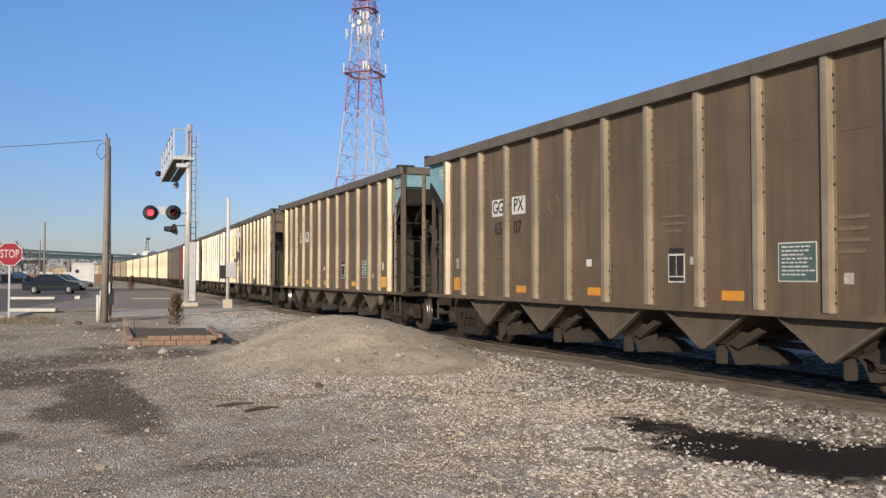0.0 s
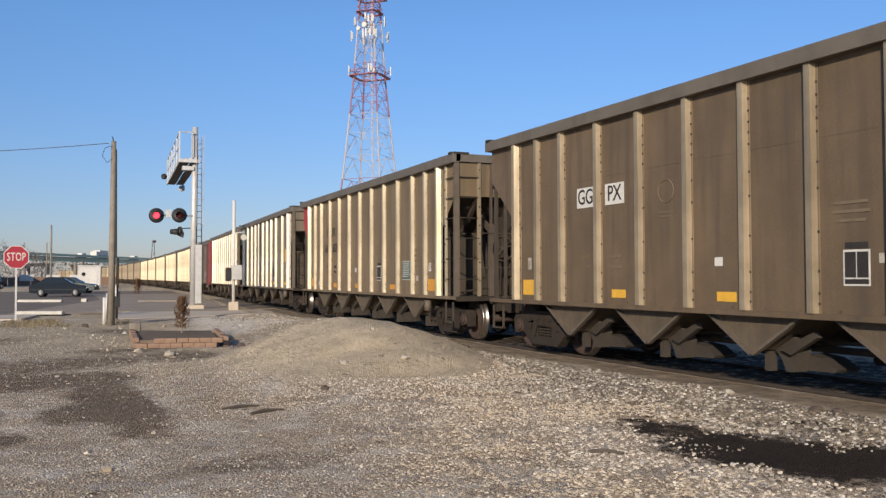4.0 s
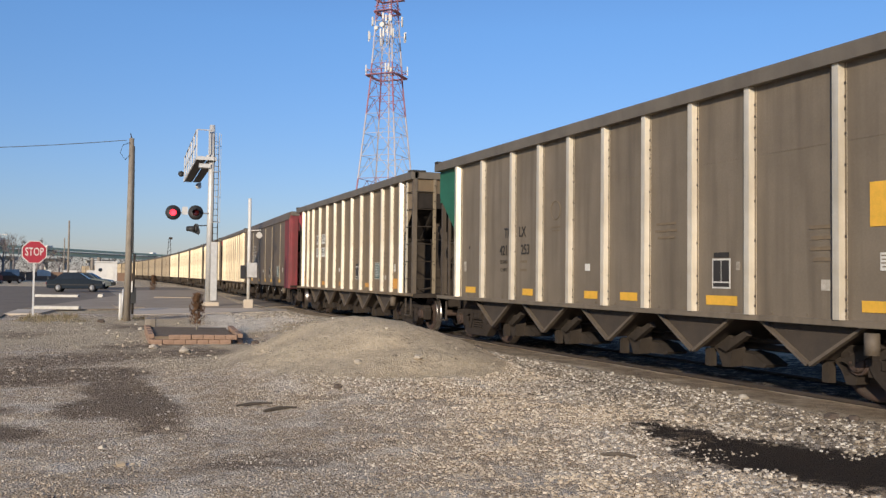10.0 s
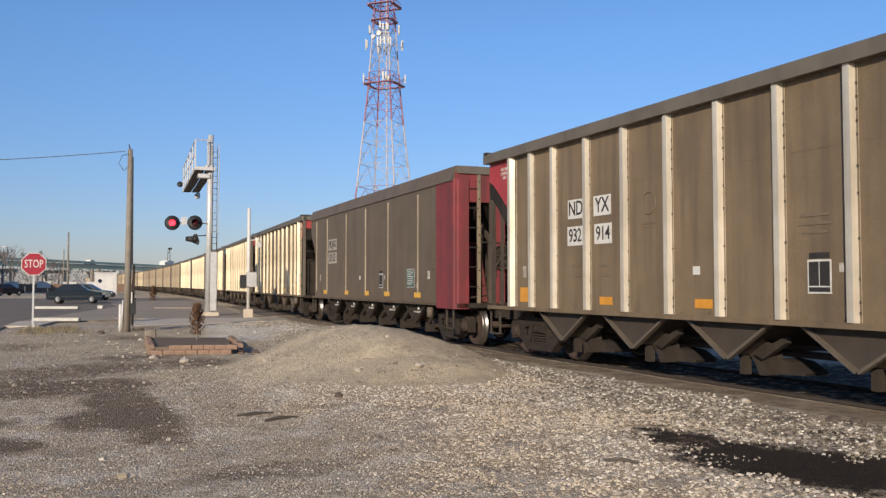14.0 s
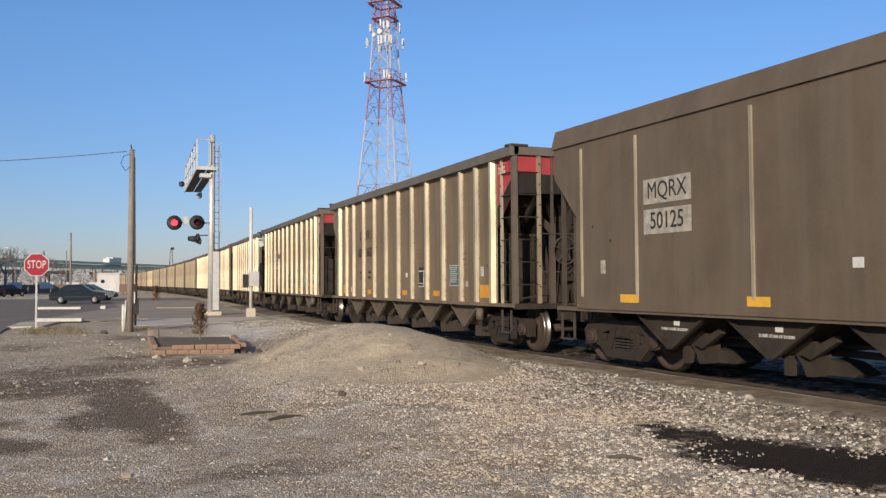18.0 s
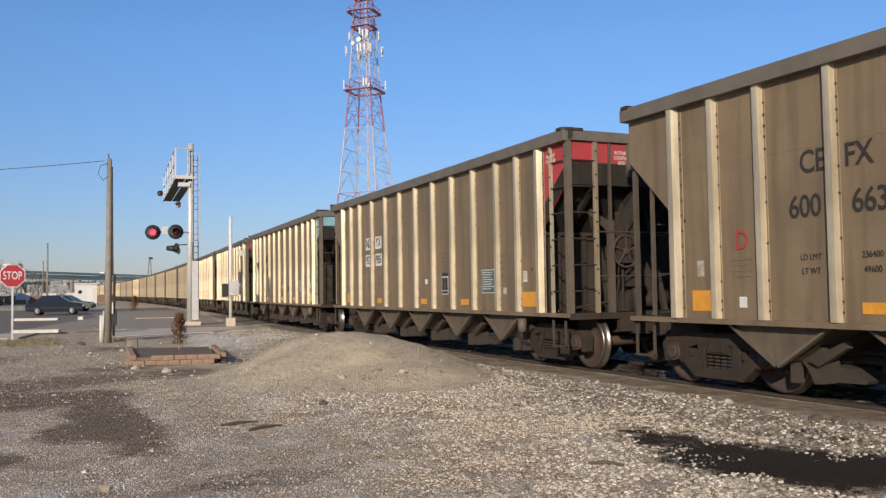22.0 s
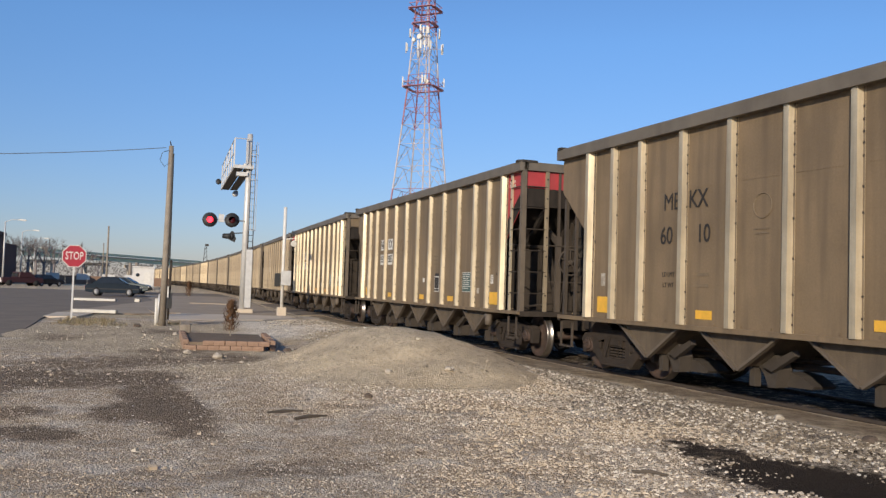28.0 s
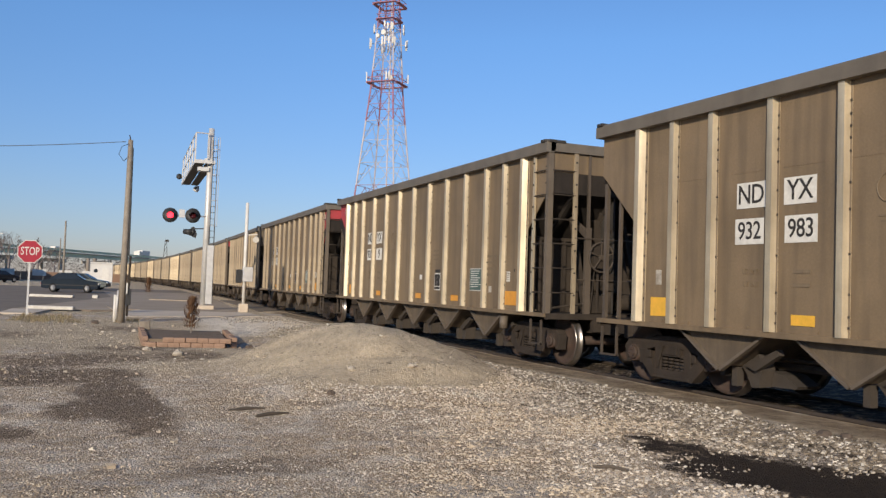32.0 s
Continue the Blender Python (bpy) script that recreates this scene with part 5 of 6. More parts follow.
M["palestone"] = mat("pale_stone", (0.48, 0.42, 0.34), (0.36, 0.31, 0.245), 8, 0.9, 0, 0.3)
M["darkclod"] = mat("dark_clod", (0.09, 0.07, 0.055), (0.13, 0.10, 0.08), 8, 0.95, 0, 0.5)
for x, y, s, pale in ((0.92, 16.66, 0.11, 1), (2.5, 10.8, 0.06, 0), (3.05, 11.9, 0.06, 1), (3.9, 11.7, 0.07, 1), (2.5, 18.75, 0.1, 0), (2.75, 19.0, 0.08, 0), (-0.9, 27.5, 0.12, 0),
                      (7.35, 8.9, 0.07, 1), (7.2, 7.3, 0.09, 0), (7.4, 7.2, 0.07, 0), (6.2, 15.0, 0.12, 0), (0.4, 17.9, 0.09, 1), (-1.4, 26.8, 0.07, 1), (0.1, 26.4, 0.06, 1), (0.2, 24.0, 0.08, 1)):
    rock(x, y, s, "pale stone lying on the dirt" if pale else "dark clod of earth on the gravel", "palestone" if pale else "darkclod")


# ---- dry grass along the kerb ----
def grass():
    r = np.random.RandomState(3)
    n = 2600
    x, y = r.uniform(-3.4, 0.4, n), 27.0 + 5.5 * r.uniform(0, 1, n) ** 0.7
    ok = wave(x, y, 1.3, 21) > 0.1
    x, y = x[ok], y[ok]
    n = len(x)
    a, h = r.uniform(0, 6.28, n), r.uniform(0.05, 0.16, n)
    z = height(x, y)
    dx, dy = np.cos(a) * 0.012, np.sin(a) * 0.012
    lean = r.uniform(-0.06, 0.06, (n, 2))
    v = np.stack([np.stack([x - dx, y - dy, z], -1), np.stack([x + dx, y + dy, z], -1), np.stack([x + lean[:, 0], y + lean[:, 1], z + h], -1)], 1).reshape(-1, 3)
    me = bpy.data.meshes.new("dry_grass")
    me.from_pydata(v.tolist(), [], np.arange(3 * n).reshape(-1, 3).tolist())
    me.materials.append(mat("dry_grass", (0.24, 0.19, 0.11), (0.17, 0.14, 0.08), 3, 0.9))
    tagged(new("dry_grass", me), "sparse dry grass along the kerb", "grass", kind="stuff")


grass()


# ---- stop sign ----
def stop_sign():
    t = thing("stop_sign", "red octagonal stop sign on a galvanised post", "stop sign", at=pose(-3.18, 31.72, 0, 0, 0, 4))
    c = 2.17
    bm = B()
    prism(bm, [(-0.03, 0.0), (0.03, 0.0), (0.03, 0.02), (0.018, 0.02), (0.018, 0.05), (-0.018, 0.05), (-0.018, 0.02), (-0.03, 0.02)], "z", 0, 2.4)
    part("post", bm, "galv", t)
    def octo(r):
        return [(r * math.cos(math.pi / 8 + i * math.pi / 4), c + r * math.sin(math.pi / 8 + i * math.pi / 4)) for i in range(8)]
    R = 0.381 / math.cos(math.pi / 8)
    for nm, r, y0, y1, m_ in (("border", R, -0.012, -0.009, "white"), ("plate", R * 0.94, -0.015, -0.0125, "signred"), ("backing", R, -0.0085, 0.0, "galv")):
        bm = B()
        prism(bm, octo(r), "y", y0, y1)
        part(nm, bm, m_, t)
    words("lettering", "STOP", 0.335, "white", t, Matrix.Translation((0, -0.018, c)) @ Matrix.Rotation(math.pi / 2, 4, "X") @ Matrix.Diagonal((0.82, 1.15, 1, 1)), "white letters", 1.02)


stop_sign()


# ---- utility pole with its service wire ----
def utility_pole():
    t = thing("utility_pole", "weathered leaning wooden utility pole", "utility pole", at=pose(-0.18, 28.41, 0))
    bm = B()
    tube(bm, (0, 0, -0.3), (0.03, 0, 5.75), 0.115, 0.075, 14)
    part("shaft", bm, "wood", t)
    bm = B()
    box(bm, 0.10, 0.26, -0.1, 0.14, 0.55, 1.05)
    part("meter_box", bm, "black", t, "dark meter box", 0.01)
    bm = B()
    box(bm, 0.12, 0.22, -0.08, 0.1, 1.15, 1.5)
    part("switch_box", bm, "under", t, "", 0.01)
    bm = B()
    box(bm, 0.11, 0.15, -0.17, -0.13, 0.9, 1.25)
    part("label_plate", bm, "white", t)
    bm = B()
    tube(bm, (0.16, 0.0, 0.2), (0.19, 0.0, 2.1), 0.035, seg=8)
    part("conduit", bm, "under", t)
    # black strip added to paint in the shade on the pole's right side
    bm = B()
    tube(bm, (0.135, -0.03, 2.1), (0.105, -0.03, 5.5), 0.028, seg=6)
    part("shade_strip", bm, "black", t, "dark strip added for the pole's shaded right side")
    bm = B()
    tube(bm, (-0.15, -0.06, 0.1), (-0.12, -0.06, 1.0), 0.03, seg=8)
    part("ground_pipe", bm, "galv", t, "pale pipe at the foot of the pole")
    bm = B()
    tube(bm, (0.03, 0, 5.72), (-0.01, -0.02, 5.9), 0.02, 0.015, 6)
    part("pole_cap", bm, "under", t)
    bm = B()
    pts = [(-0.02, -0.08, 5.6), (-0.22, -0.2, 5.5), (-0.3, -0.2, 5.25), (-0.15, -0.1, 5.05), (-0.02, -0.1, 5.2)]
    for a, b in zip(pts, pts[1:]):
        tube(bm, a, b, 0.008, seg=5)
    part("wire_loop", bm, "black", t)
    w = thing("service_wire", "thin overhead wire hanging from the utility pole", "wire")
    bm = B()
    p0, p1 = Vector((-0.3, 28.4, 5.68)), Vector((-24.0, 36.0, 6.5))
    rings = []
    for i in range(25):
        f = i / 24
        p = p0.lerp(p1, f) - Vector((0, 0, 3.2 * f * (1 - f)))
        rings.append([bm.verts.new(p + Vector((0, 0.011 * math.cos(k * 1.2566), 0.011 * math.sin(k * 1.2566)))) for k in range(5)])
    for u, w_ in zip(rings, rings[1:]):
        for k in range(5):
            bm.faces.new((u[k], u[(k + 1) % 5], w_[(k + 1) % 5], w_[k]))
    part("cable", bm, "black", w)
    w2 = thing("marker_post", "short white-painted pipe post beside the pole", "post", at=pose(-0.38, 28.8, 0))
    bm = B()
    tube(bm, (0, 0, -0.1), (0, 0, 0.85), 0.05, seg=10)
    part("pipe", bm, "white", w2)
    bm = B()
    box(bm, -0.03, 0.12, -0.04, 0.04, 0.68, 0.80)
    part("bracket", bm, "white", w2)


utility_pole()


# ---- crossing signal: mast, cantilever walkway, flashing lamps ----
GLOWS = []


def flasher(parent, x, y, z, glow):
    bm = B()
    lathe(bm, [(0.0, -0.01), (0.345, -0.01), (0.345, 0.01), (0.0, 0.01)], (x, y, z), "y", 28)
    bg = part("backboard", bm, "black", parent, "round black backboard")
    bm = B()
    lathe(bm, [(0.0, 0.16), (0.1, 0.15), (0.155, 0.02), (0.155, -0.03), (0.0, -0.03)], (x, y, z), "y", 20)
    part("housing", bm, "black", bg)
    bm = B()
    lathe(bm, [(0.0, -0.05), (0.145, -0.05), (0.15, -0.03), (0.0, -0.03)], (x, y, z), "y", 24)
    part("lens", bm, "darklens", bg)
    bm = B()
    for i in range(13):
        a = math.radians(-10 + i * 200 / 12)
        b_ = math.radians(-10 + (i + 1) * 200 / 12)
        if i < 12:
            q = [(0.165 * math.cos(u), w, 0.165 * math.sin(u)) for u, w in ((a, -0.02), (b_, -0.02), (b_, -0.2), (a, -0.2))]
            bm.faces.new([bm.verts.new((x + p[0], y + p[1], z + p[2])) for p in q])
    bmesh.ops.solidify(bm, geom=list(bm.faces), thickness=0.008)
    part("hood", bm, "black", bg)
    if glow:
        bm = B()
        lathe(bm, [(0.0, -0.012), (0.11, -0.009), (0.148, 0.0), (0.0, 0.006)], (0, 0, 0), "y", 20)
        g = part("lamp", bm, "lampred", bg, "lit red lamp")
        g.location = (x, y - 0.062, z)
        return g


def crossing_signal():
    X, Y = 3.4, 41.4
    t = thing("crossing_signal", "white cantilever railway crossing signal with flashing red lamps", "crossing signal", at=pose(X, Y, 0))
    bm = B()
    box(bm, -0.42, 0.38, -0.4, 0.4, -0.1, 0.18)
    part("footing", bm, "slab", t, "concrete footing", 0.02)
    bm = B()
    tube(bm, (-0.08, 0, 0.18), (-0.04, 0, 8.55), 0.16, 0.13, 16)
    part("mast", bm, "galv", t)
    bm = B()
    box(bm, -0.02, 0.30, -0.28, -0.24, 0.25, 3.0)
    box(bm, 0.27, 0.30, -0.28, 0.02, 0.25, 3.0)
    part("ladder_guard", bm, "galv", t, "grey sheet guard over the ladder")
    # ladder coloured near-black: the safety cage's shade is put into its steel
    lad = []
    for x in (0.04, 0.26):
        bm = B()
        box(bm, x - 0.02, x + 0.02, -0.27, -0.22, 3.0, 8.0)
        lad.append(part("ladder_rail", bm, "under", t))
    for i in range(17):
        bm = B()
        tube(bm, (0.04, -0.245, 3.1 + i * 0.29), (0.26, -0.245, 3.1 + i * 0.29), 0.014, seg=6)
        part("rung", bm, "under", lad[0])
    for i in range(4):
        z, r = 3.9 + i * 1.2, 0.3
        bm = B()
        pts = [(0.17 + 0.18 * math.cos(a), -0.26 - 0.4 * math.sin(a), z) for a in [math.pi * k / 8 for k in range(9)]]
        for a, b in zip(pts, pts[1:]):
            tube(bm, a, b, 0.014, seg=5)
        part("cage_hoop", bm, "galv", t)
    for k in (1, 3, 5, 7):
        a = math.pi * k / 8
        bm = B()
        tube(bm, (0.17 + 0.18 * math.cos(a), -0.26 - 0.4 * math.sin(a), 3.9), (0.17 + 0.18 * math.cos(a), -0.26 - 0.4 * math.sin(a), 8.1), 0.012, seg=5)
        part("cage_bar", bm, "galv", t)
    # the arm and its walkway reach out over the road
    L, z0 = 10.4, 6.9
    for x in (-0.5, -0.02):
        bm = B()
        tube(bm, (x, 0, 7.02), (x, L, 7.02), 0.06, seg=8)
        part("arm_tube", bm, "galv", t)
    for x0, x1 in ((-0.74, -0.30), (-0.24, 0.16)):
        bm = B()
        box(bm, x0, x1, -0.3, L, z0 - 0.02, z0 + 0.03)
        part("walkway", bm, "grating", t, "dull steel walkway grating")
    bm = B()
    box(bm, -0.78, -0.74, -0.3, L, z0 - 0.06, z0 + 0.1)
    box(bm, -0.78, 0.16, -0.34, -0.3, z0 - 0.06, z0 + 0.1)
    part("kick_plate", bm, "galv", t)
    for i in range(6):
        y = -0.28 + i * L / 5.2
        bm = B()
        box(bm, -0.80, -0.73, y - 0.03, y + 0.03, z0 - 0.05, z0 + 1.36)
        part("rail_post", bm, "galv", t)
    for z in (z0 + 0.7, z0 + 1.36):
        bm = B()
        tube(bm, (-0.76, -0.28, z), (-0.76, L, z), 0.028, seg=6)
        part("handrail", bm, "galv", t)
    bm = B()
    tube(bm, (-0.76, -0.3, z0 + 1.36), (-0.05, -0.3, z0 + 1.36), 0.028, seg=6)
    tube(bm, (-0.2, -0.3, z0 + 1.36), (-0.2, -0.3, z0), 0.028, seg=6)
    part("end_gate", bm, "galv", t)
    bm = B()
    box(bm, -0.62, -0.1, -0.22, 0.22, 6.5, 6.68)
    part("clamp", bm, "galv", t)
    bm = B()
    box(bm, -0.3, 0.1, -0.2, 0.2, 6.95, 7.1)
    part("clamp", bm, "galv", t)
    for x, y in ((-0.95, L - 0.4), (-0.05, L - 1.6)):
        bm = B()
        lathe(bm, [(0.0, 0.1), (0.1, 0.08), (0.17, -0.12), (0.0, -0.12)], (x, y, 7.28 if x < -0.5 else 6.5), "y", 16)
        box(bm, x, x + 0.16, y - 0.02, y + 0.02, 7.26 if x < -0.5 else 6.5, 7.30 if x < -0.5 else 6.7)
        part("far_lamp", bm, "black" if x < -0.5 else "galv", t, "lamp on the walkway that faces the road")
    # mast lamps
    bm = B()
    tube(bm, (-1.75, -0.1, 4.35), (-0.05, -0.1, 4.35), 0.035, seg=8)
    box(bm, -1.35, -1.1, -0.16, -0.02, 4.25, 4.62)
    part("crossarm", bm, "galv", t)
    GLOWS.append(flasher(t, -1.75, -0.2, 4.33, True))
    GLOWS.append(flasher(t, -0.74, -0.2, 4.36, True))
    bm = B()
    tube(bm, (-1.1, 0.25, 3.62), (-0.72, 0.1, 3.6), 0.11, 0.16, 12)
    tube(bm, (-0.72, 0.1, 3.6), (-0.6, 0.08, 3.6), 0.2, 0.08, 12)
    tube(bm, (-0.78, 0.1, 3.75), (-0.05, 0.05, 3.8), 0.03, seg=6)
    part("rear_lamp", bm, "black", t, "black lamp that faces away")
    bm = B()
    prism(bm, [(-0.95, 3.5), (-0.55, 3.32), (-0.5, 3.5), (-0.62, 3.85), (-0.75, 3.85)], "y", 0.05, 0.09)
    part("rear_shield", bm, "black", t)


crossing_signal()


def relay_post():
    t = thing("relay_post", "slim white post with a grey relay box", "signal post", at=pose(4.83, 38.65, 0))
    bm = B()
    box(bm, -0.2, 0.2, -0.2, 0.2, -0.1, 0.38)
    part("base", bm, "slab", t, "concrete base", 0.03)
    bm = B()
    tube(bm, (0, 0, 0.3), (0, 0, 4.9), 0.075, seg=12)
    part("pole", bm, "white", t)
    bm = B()
    box(bm, -0.1, 0.34, -0.26, 0.02, 1.36, 2.02)
    b = part("cabinet", bm, "galv", t, "grey relay cabinet", 0.02)
    bm = B()
    box(bm, 0.02, 0.22, -0.275, -0.26, 1.5, 1.9)
    part("cabinet_door", bm, "galv", b)
    bm = B()
    box(bm, -0.36, -0.12, -0.14, 0.1, 1.3, 1.9)
    part("side_box", bm, "black", t, "", 0.02)
    bm = B()
    tube(bm, (0, 0, 3.45), (0.5, 0, 3.5), 0.025, seg=6)
    part("bracket", bm, "white", t)
    bm = B()
    tube(bm, (0.42, -0.1, 3.25), (0.46, 0.12, 3.36), 0.14, 0.07, 14)
    part("horn", bm, "white", t, "white bell-shaped horn")


relay_post()


# ---- lattice tower ----
def tower():
    t = thing("lattice_tower", "tall red and white lattice radio tower with antennas", "radio tower", at=pose(41.5, 144.3, 0, 0, 0, -41))
    def side(z):
        return 10.2 - 0.165 * z if z < 36 else 4.26 - 0.105 * (z - 36)
    lv = [0.0, 5.0, 10.0, 14.5, 18.5, 22.5, 26.5, 30.0, 33.0, 36.0, 39.0, 41.7, 44.3, 46.7, 49.0, 51.5, 54.0, 57.0, 60.0, 63.0]
    for i, (a, b) in enumerate(zip(lv, lv[1:])):
        red = not (20 < (a + b) / 2 < 31 or 40 < (a + b) / 2 < 46 or (a + b) / 2 < 8)
        mt = "towerred" if red else "towerwhite"
        ha, hb = side(a) / 2, side(b) / 2
        cs = [(-1, -1), (1, -1), (1, 1), (-1, 1)]
        sec = None
        for k in range(4):
            p, q = cs[k], cs[(k + 1) % 4]
            bm = B()
            tube(bm, (p[0] * ha, p[1] * ha, a), (p[0] * hb, p[1] * hb, b), 0.14 if a < 40 else 0.11, seg=6)
            o = part("leg", bm, mt, t)
            bm = B()
            A0, A1 = Vector((p[0] * ha, p[1] * ha, a)), Vector((q[0] * ha, q[1] * ha, a))
            B0, B1 = Vector((p[0] * hb, p[1] * hb, b)), Vector((q[0] * hb, q[1] * hb, b))
            r = 0.05
            tube(bm, B0, B1, r, seg=5)
            tube(bm, A0, (B0 + B1) / 2, r, seg=5)
            tube(bm, A1, (B0 + B1) / 2, r, seg=5)
            tube(bm, (A0 + B0) / 2, (A0 + (B0 + B1) / 2) / 2, r * 0.7, seg=4)
            tube(bm, (A1 + B1) / 2, (A1 + (B0 + B1) / 2) / 2, r * 0.7, seg=4)
            part("bracing", bm, mt, o)
    bm = B()
    tube(bm, (0.5, 0.3, 0), (0.3, 0.2, 60), 0.14, seg=6)
    part("cable_run", bm, "towerwhite", t)
    for z, w in ((36.8, 0.6), (48.3, 0.25), (51.0, 0.9), (54.2, 1.1)):
        h = side(z) / 2 + w
        for s in (-1, 1):
            for bx in ((-h, h, s * h - 0.35, s * h + 0.35), (s * h - 0.35, s * h + 0.35, -h + 0.35, h - 0.35)):
                bm = B()
                box(bm, *bx, z, z + 0.14)
                pf = part("platform", bm, "towerred", t)
                bm = B()
                mx, my = (bx[0] + bx[1]) / 2, (bx[2] + bx[3]) / 2
                if bx[1] - bx[0] > bx[3] - bx[2]:
                    box(bm, bx[0], bx[1], my - 0.04, my + 0.04, z + 0.9, z + 1.0)
                else:
                    box(bm, mx - 0.04, mx + 0.04, bx[2], bx[3], z + 0.9, z + 1.0)
                part("railing", bm, "towerred", pf)
    r = random.Random(4)
    # panel antennas stand in two rows of clusters at the corners, a few more over the middle gallery
    for z, rad, n in ((44.1, 3.3, 5), (46.9, 2.7, 4), (38.0, 3.7, 2)):
        for q in (0.44, 2.01, 3.58, 5.15):
            for i in range(n):
                a = q + (i - (n - 1) / 2) * 0.17 + r.uniform(-0.04, 0.04)
                hgt = r.uniform(1.0, 1.7)
                bm = B()
                box(bm, -0.1, 0.1, -0.13, 0.13, -hgt / 2, hgt / 2, Matrix.Translation((rad * math.cos(a), rad * math.sin(a), z + r.uniform(-0.3, 0.3))) @ Matrix.Rotation(a, 4, "Z"))
                part("antenna_panel", bm, "white", t)
            bm = B()
            tube(bm, (rad * math.cos(q - 0.4), rad * math.sin(q - 0.4), z), (rad * math.cos(q + 0.4), rad * math.sin(q + 0.4), z), 0.05, seg=5)
            tube(bm, (1.2 * math.cos(q), 1.2 * math.sin(q), z), (rad * math.cos(q), rad * math.sin(q), z), 0.05, seg=5)
            part("antenna_mount", bm, "towerwhite", t)
    for a, z, rad, s in ((-1.5, 45.6, 2.2, 0.45), (-0.9, 37.4, 3.0, 0.4), (-1.9, 45.0, 2.6, 0.35)):
        bm = B()
        c = Vector((rad * math.cos(a), rad * math.sin(a), z))
        tube(bm, c, c + Vector((math.cos(-1.6), math.sin(-1.6), 0)) * 0.5, s, s, 16)
        part("dish", bm, "white", t)


tower()


# ---- parked cars ----
def sedan(x, y, yaw, paint, label, s=1.0):
    t = thing("car", label, "car", "parked cars", at=pose(x, y, 0, 0, 0, yaw))
    t.matrix_basis = t.matrix_basis @ Matrix.Diagonal((s, 1, 1.05, 1))
    bm = B()
    prism(bm, [(-2.4, 0.32), (-2.42, 0.72), (-2.3, 0.88), (-1.5, 0.93), (0.95, 0.92), (2.0, 0.80), (2.32, 0.68), (2.36, 0.34), (1.9, 0.26), (-2.0, 0.26)], "y", -0.88, 0.88)
    part("body", bm, paint, t, bevel=0.05)
    bm = B()
    lo = [(-1.85, -0.84), (1.15, -0.84), (1.15, 0.84), (-1.85, 0.84)]
    hi = [(-1.05, -0.62), (0.25, -0.62), (0.25, 0.62), (-1.05, 0.62)]
    a = [bm.verts.new((p[0], p[1], 0.9)) for p in lo]
    b = [bm.verts.new((p[0], p[1], 1.42)) for p in hi]
    bm.faces.new(a[::-1]), bm.faces.new(b)
    for i in range(4):
        bm.faces.new((a[i], a[(i + 1) % 4], b[(i + 1) % 4], b[i]))
    cab = part("cabin", bm, paint, t, bevel=0.04)
    for sy in (-1, 1):
        for x0, x1, u0, u1 in ((-1.45, -0.45, -0.95, -0.42), (-0.35, 0.85, -0.35, 0.2)):
            bm = B()
            q = [(x0, 0.95, 0.825), (x1, 0.95, 0.825), (u1, 1.36, 0.652), (u0, 1.36, 0.652)]
            vs = [bm.verts.new((p[0], sy * (p[2] + 0.012), p[1])) for p in q] + [bm.verts.new((p[0], sy * (p[2] - 0.03), p[1])) for p in q]
            bm.faces.new(vs[:4]), bm.faces.new(vs[4:][::-1])
            for i in range(4):
                bm.faces.new((vs[i], vs[(i + 1) % 4], vs[4 + (i + 1) % 4], vs[4 + i]))
            part("side_window", bm, "glass", cab)
    for nm, q in (("windscreen", [(1.1, 0.95), (0.32, 1.37)]), ("rear_window", [(-1.78, 0.95), (-1.1, 1.37)])):
        bm = B()
        sx = 0.03 if nm == "windscreen" else -0.03
        vs = [bm.verts.new(p) for p in ((q[0][0] + sx, -0.72, q[0][1]), (q[0][0] + sx, 0.72, q[0][1]), (q[1][0] + sx, 0.56, q[1][1]), (q[1][0] + sx, -0.56, q[1][1]))]
        bm.faces.new(vs)
        bmesh.ops.solidify(bm, geom=list(bm.faces), thickness=0.02)
        part(nm, bm, "glass", cab)
    for wx in (-1.42, 1.42):
        for wy in (-0.8, 0.8):
            bm = B()
            lathe(bm, [(0.0, -0.1), (0.29, -0.1), (0.32, -0.07), (0.32, 0.07), (0.29, 0.1), (0.0, 0.1)], (wx, wy, 0.32), "y", 20)
            w = part("wheel", bm, "rubber", t)
            bm = B()
            o = 0.105 if wy > 0 else -0.105
            lathe(bm, [(0.0, o * 1.1), (0.2, o * 1.05), (0.21, o * 0.9), (0.0, o * 0.9)], (wx, wy, 0.32), "y", 16)
            part("rim", bm, "alloy", w, "pale wheel cover")
    for sx, m_ in ((2.34, "letter_white"), (-2.42, "red")):
        for sy in (-0.62, 0.62):
            bm = B()
            box(bm, sx - 0.04, sx + 0.03, sy - 0.18, sy + 0.18, 0.58, 0.72)
            part("headlight" if sx > 0 else "tail_light", bm, m_, t)
    bm = B()
    box(bm, -2.35, 2.3, -0.9, -0.885, 0.5, 0.56)
    part("trim_strip", bm, "black", t)
    return t


sedan(-4.1, 70.9, -4, "carpaint", "dark blue-green sedan parked across the road", 0.84)
M["maroon"] = mat("maroon_car_paint", (0.045, 0.013, 0.015), (0.035, 0.012, 0.014), 2, 0.5, 0.0)
M["darkpaint"] = mat("black_car_paint", (0.02, 0.02, 0.024), (0.03, 0.03, 0.034), 2, 0.25, 0.2)
sedan(-15.4, 121.0, 50, "darkpaint", "black car parked by the far road edge")


M["silver"] = mat("silver_car_paint", (0.07, 0.085, 0.085), (0.06, 0.073, 0.073), 2, 0.35, 0.3)
sedan(-4.0, 84.0, -12, "silver", "grey-green car waiting behind the dark sedan")


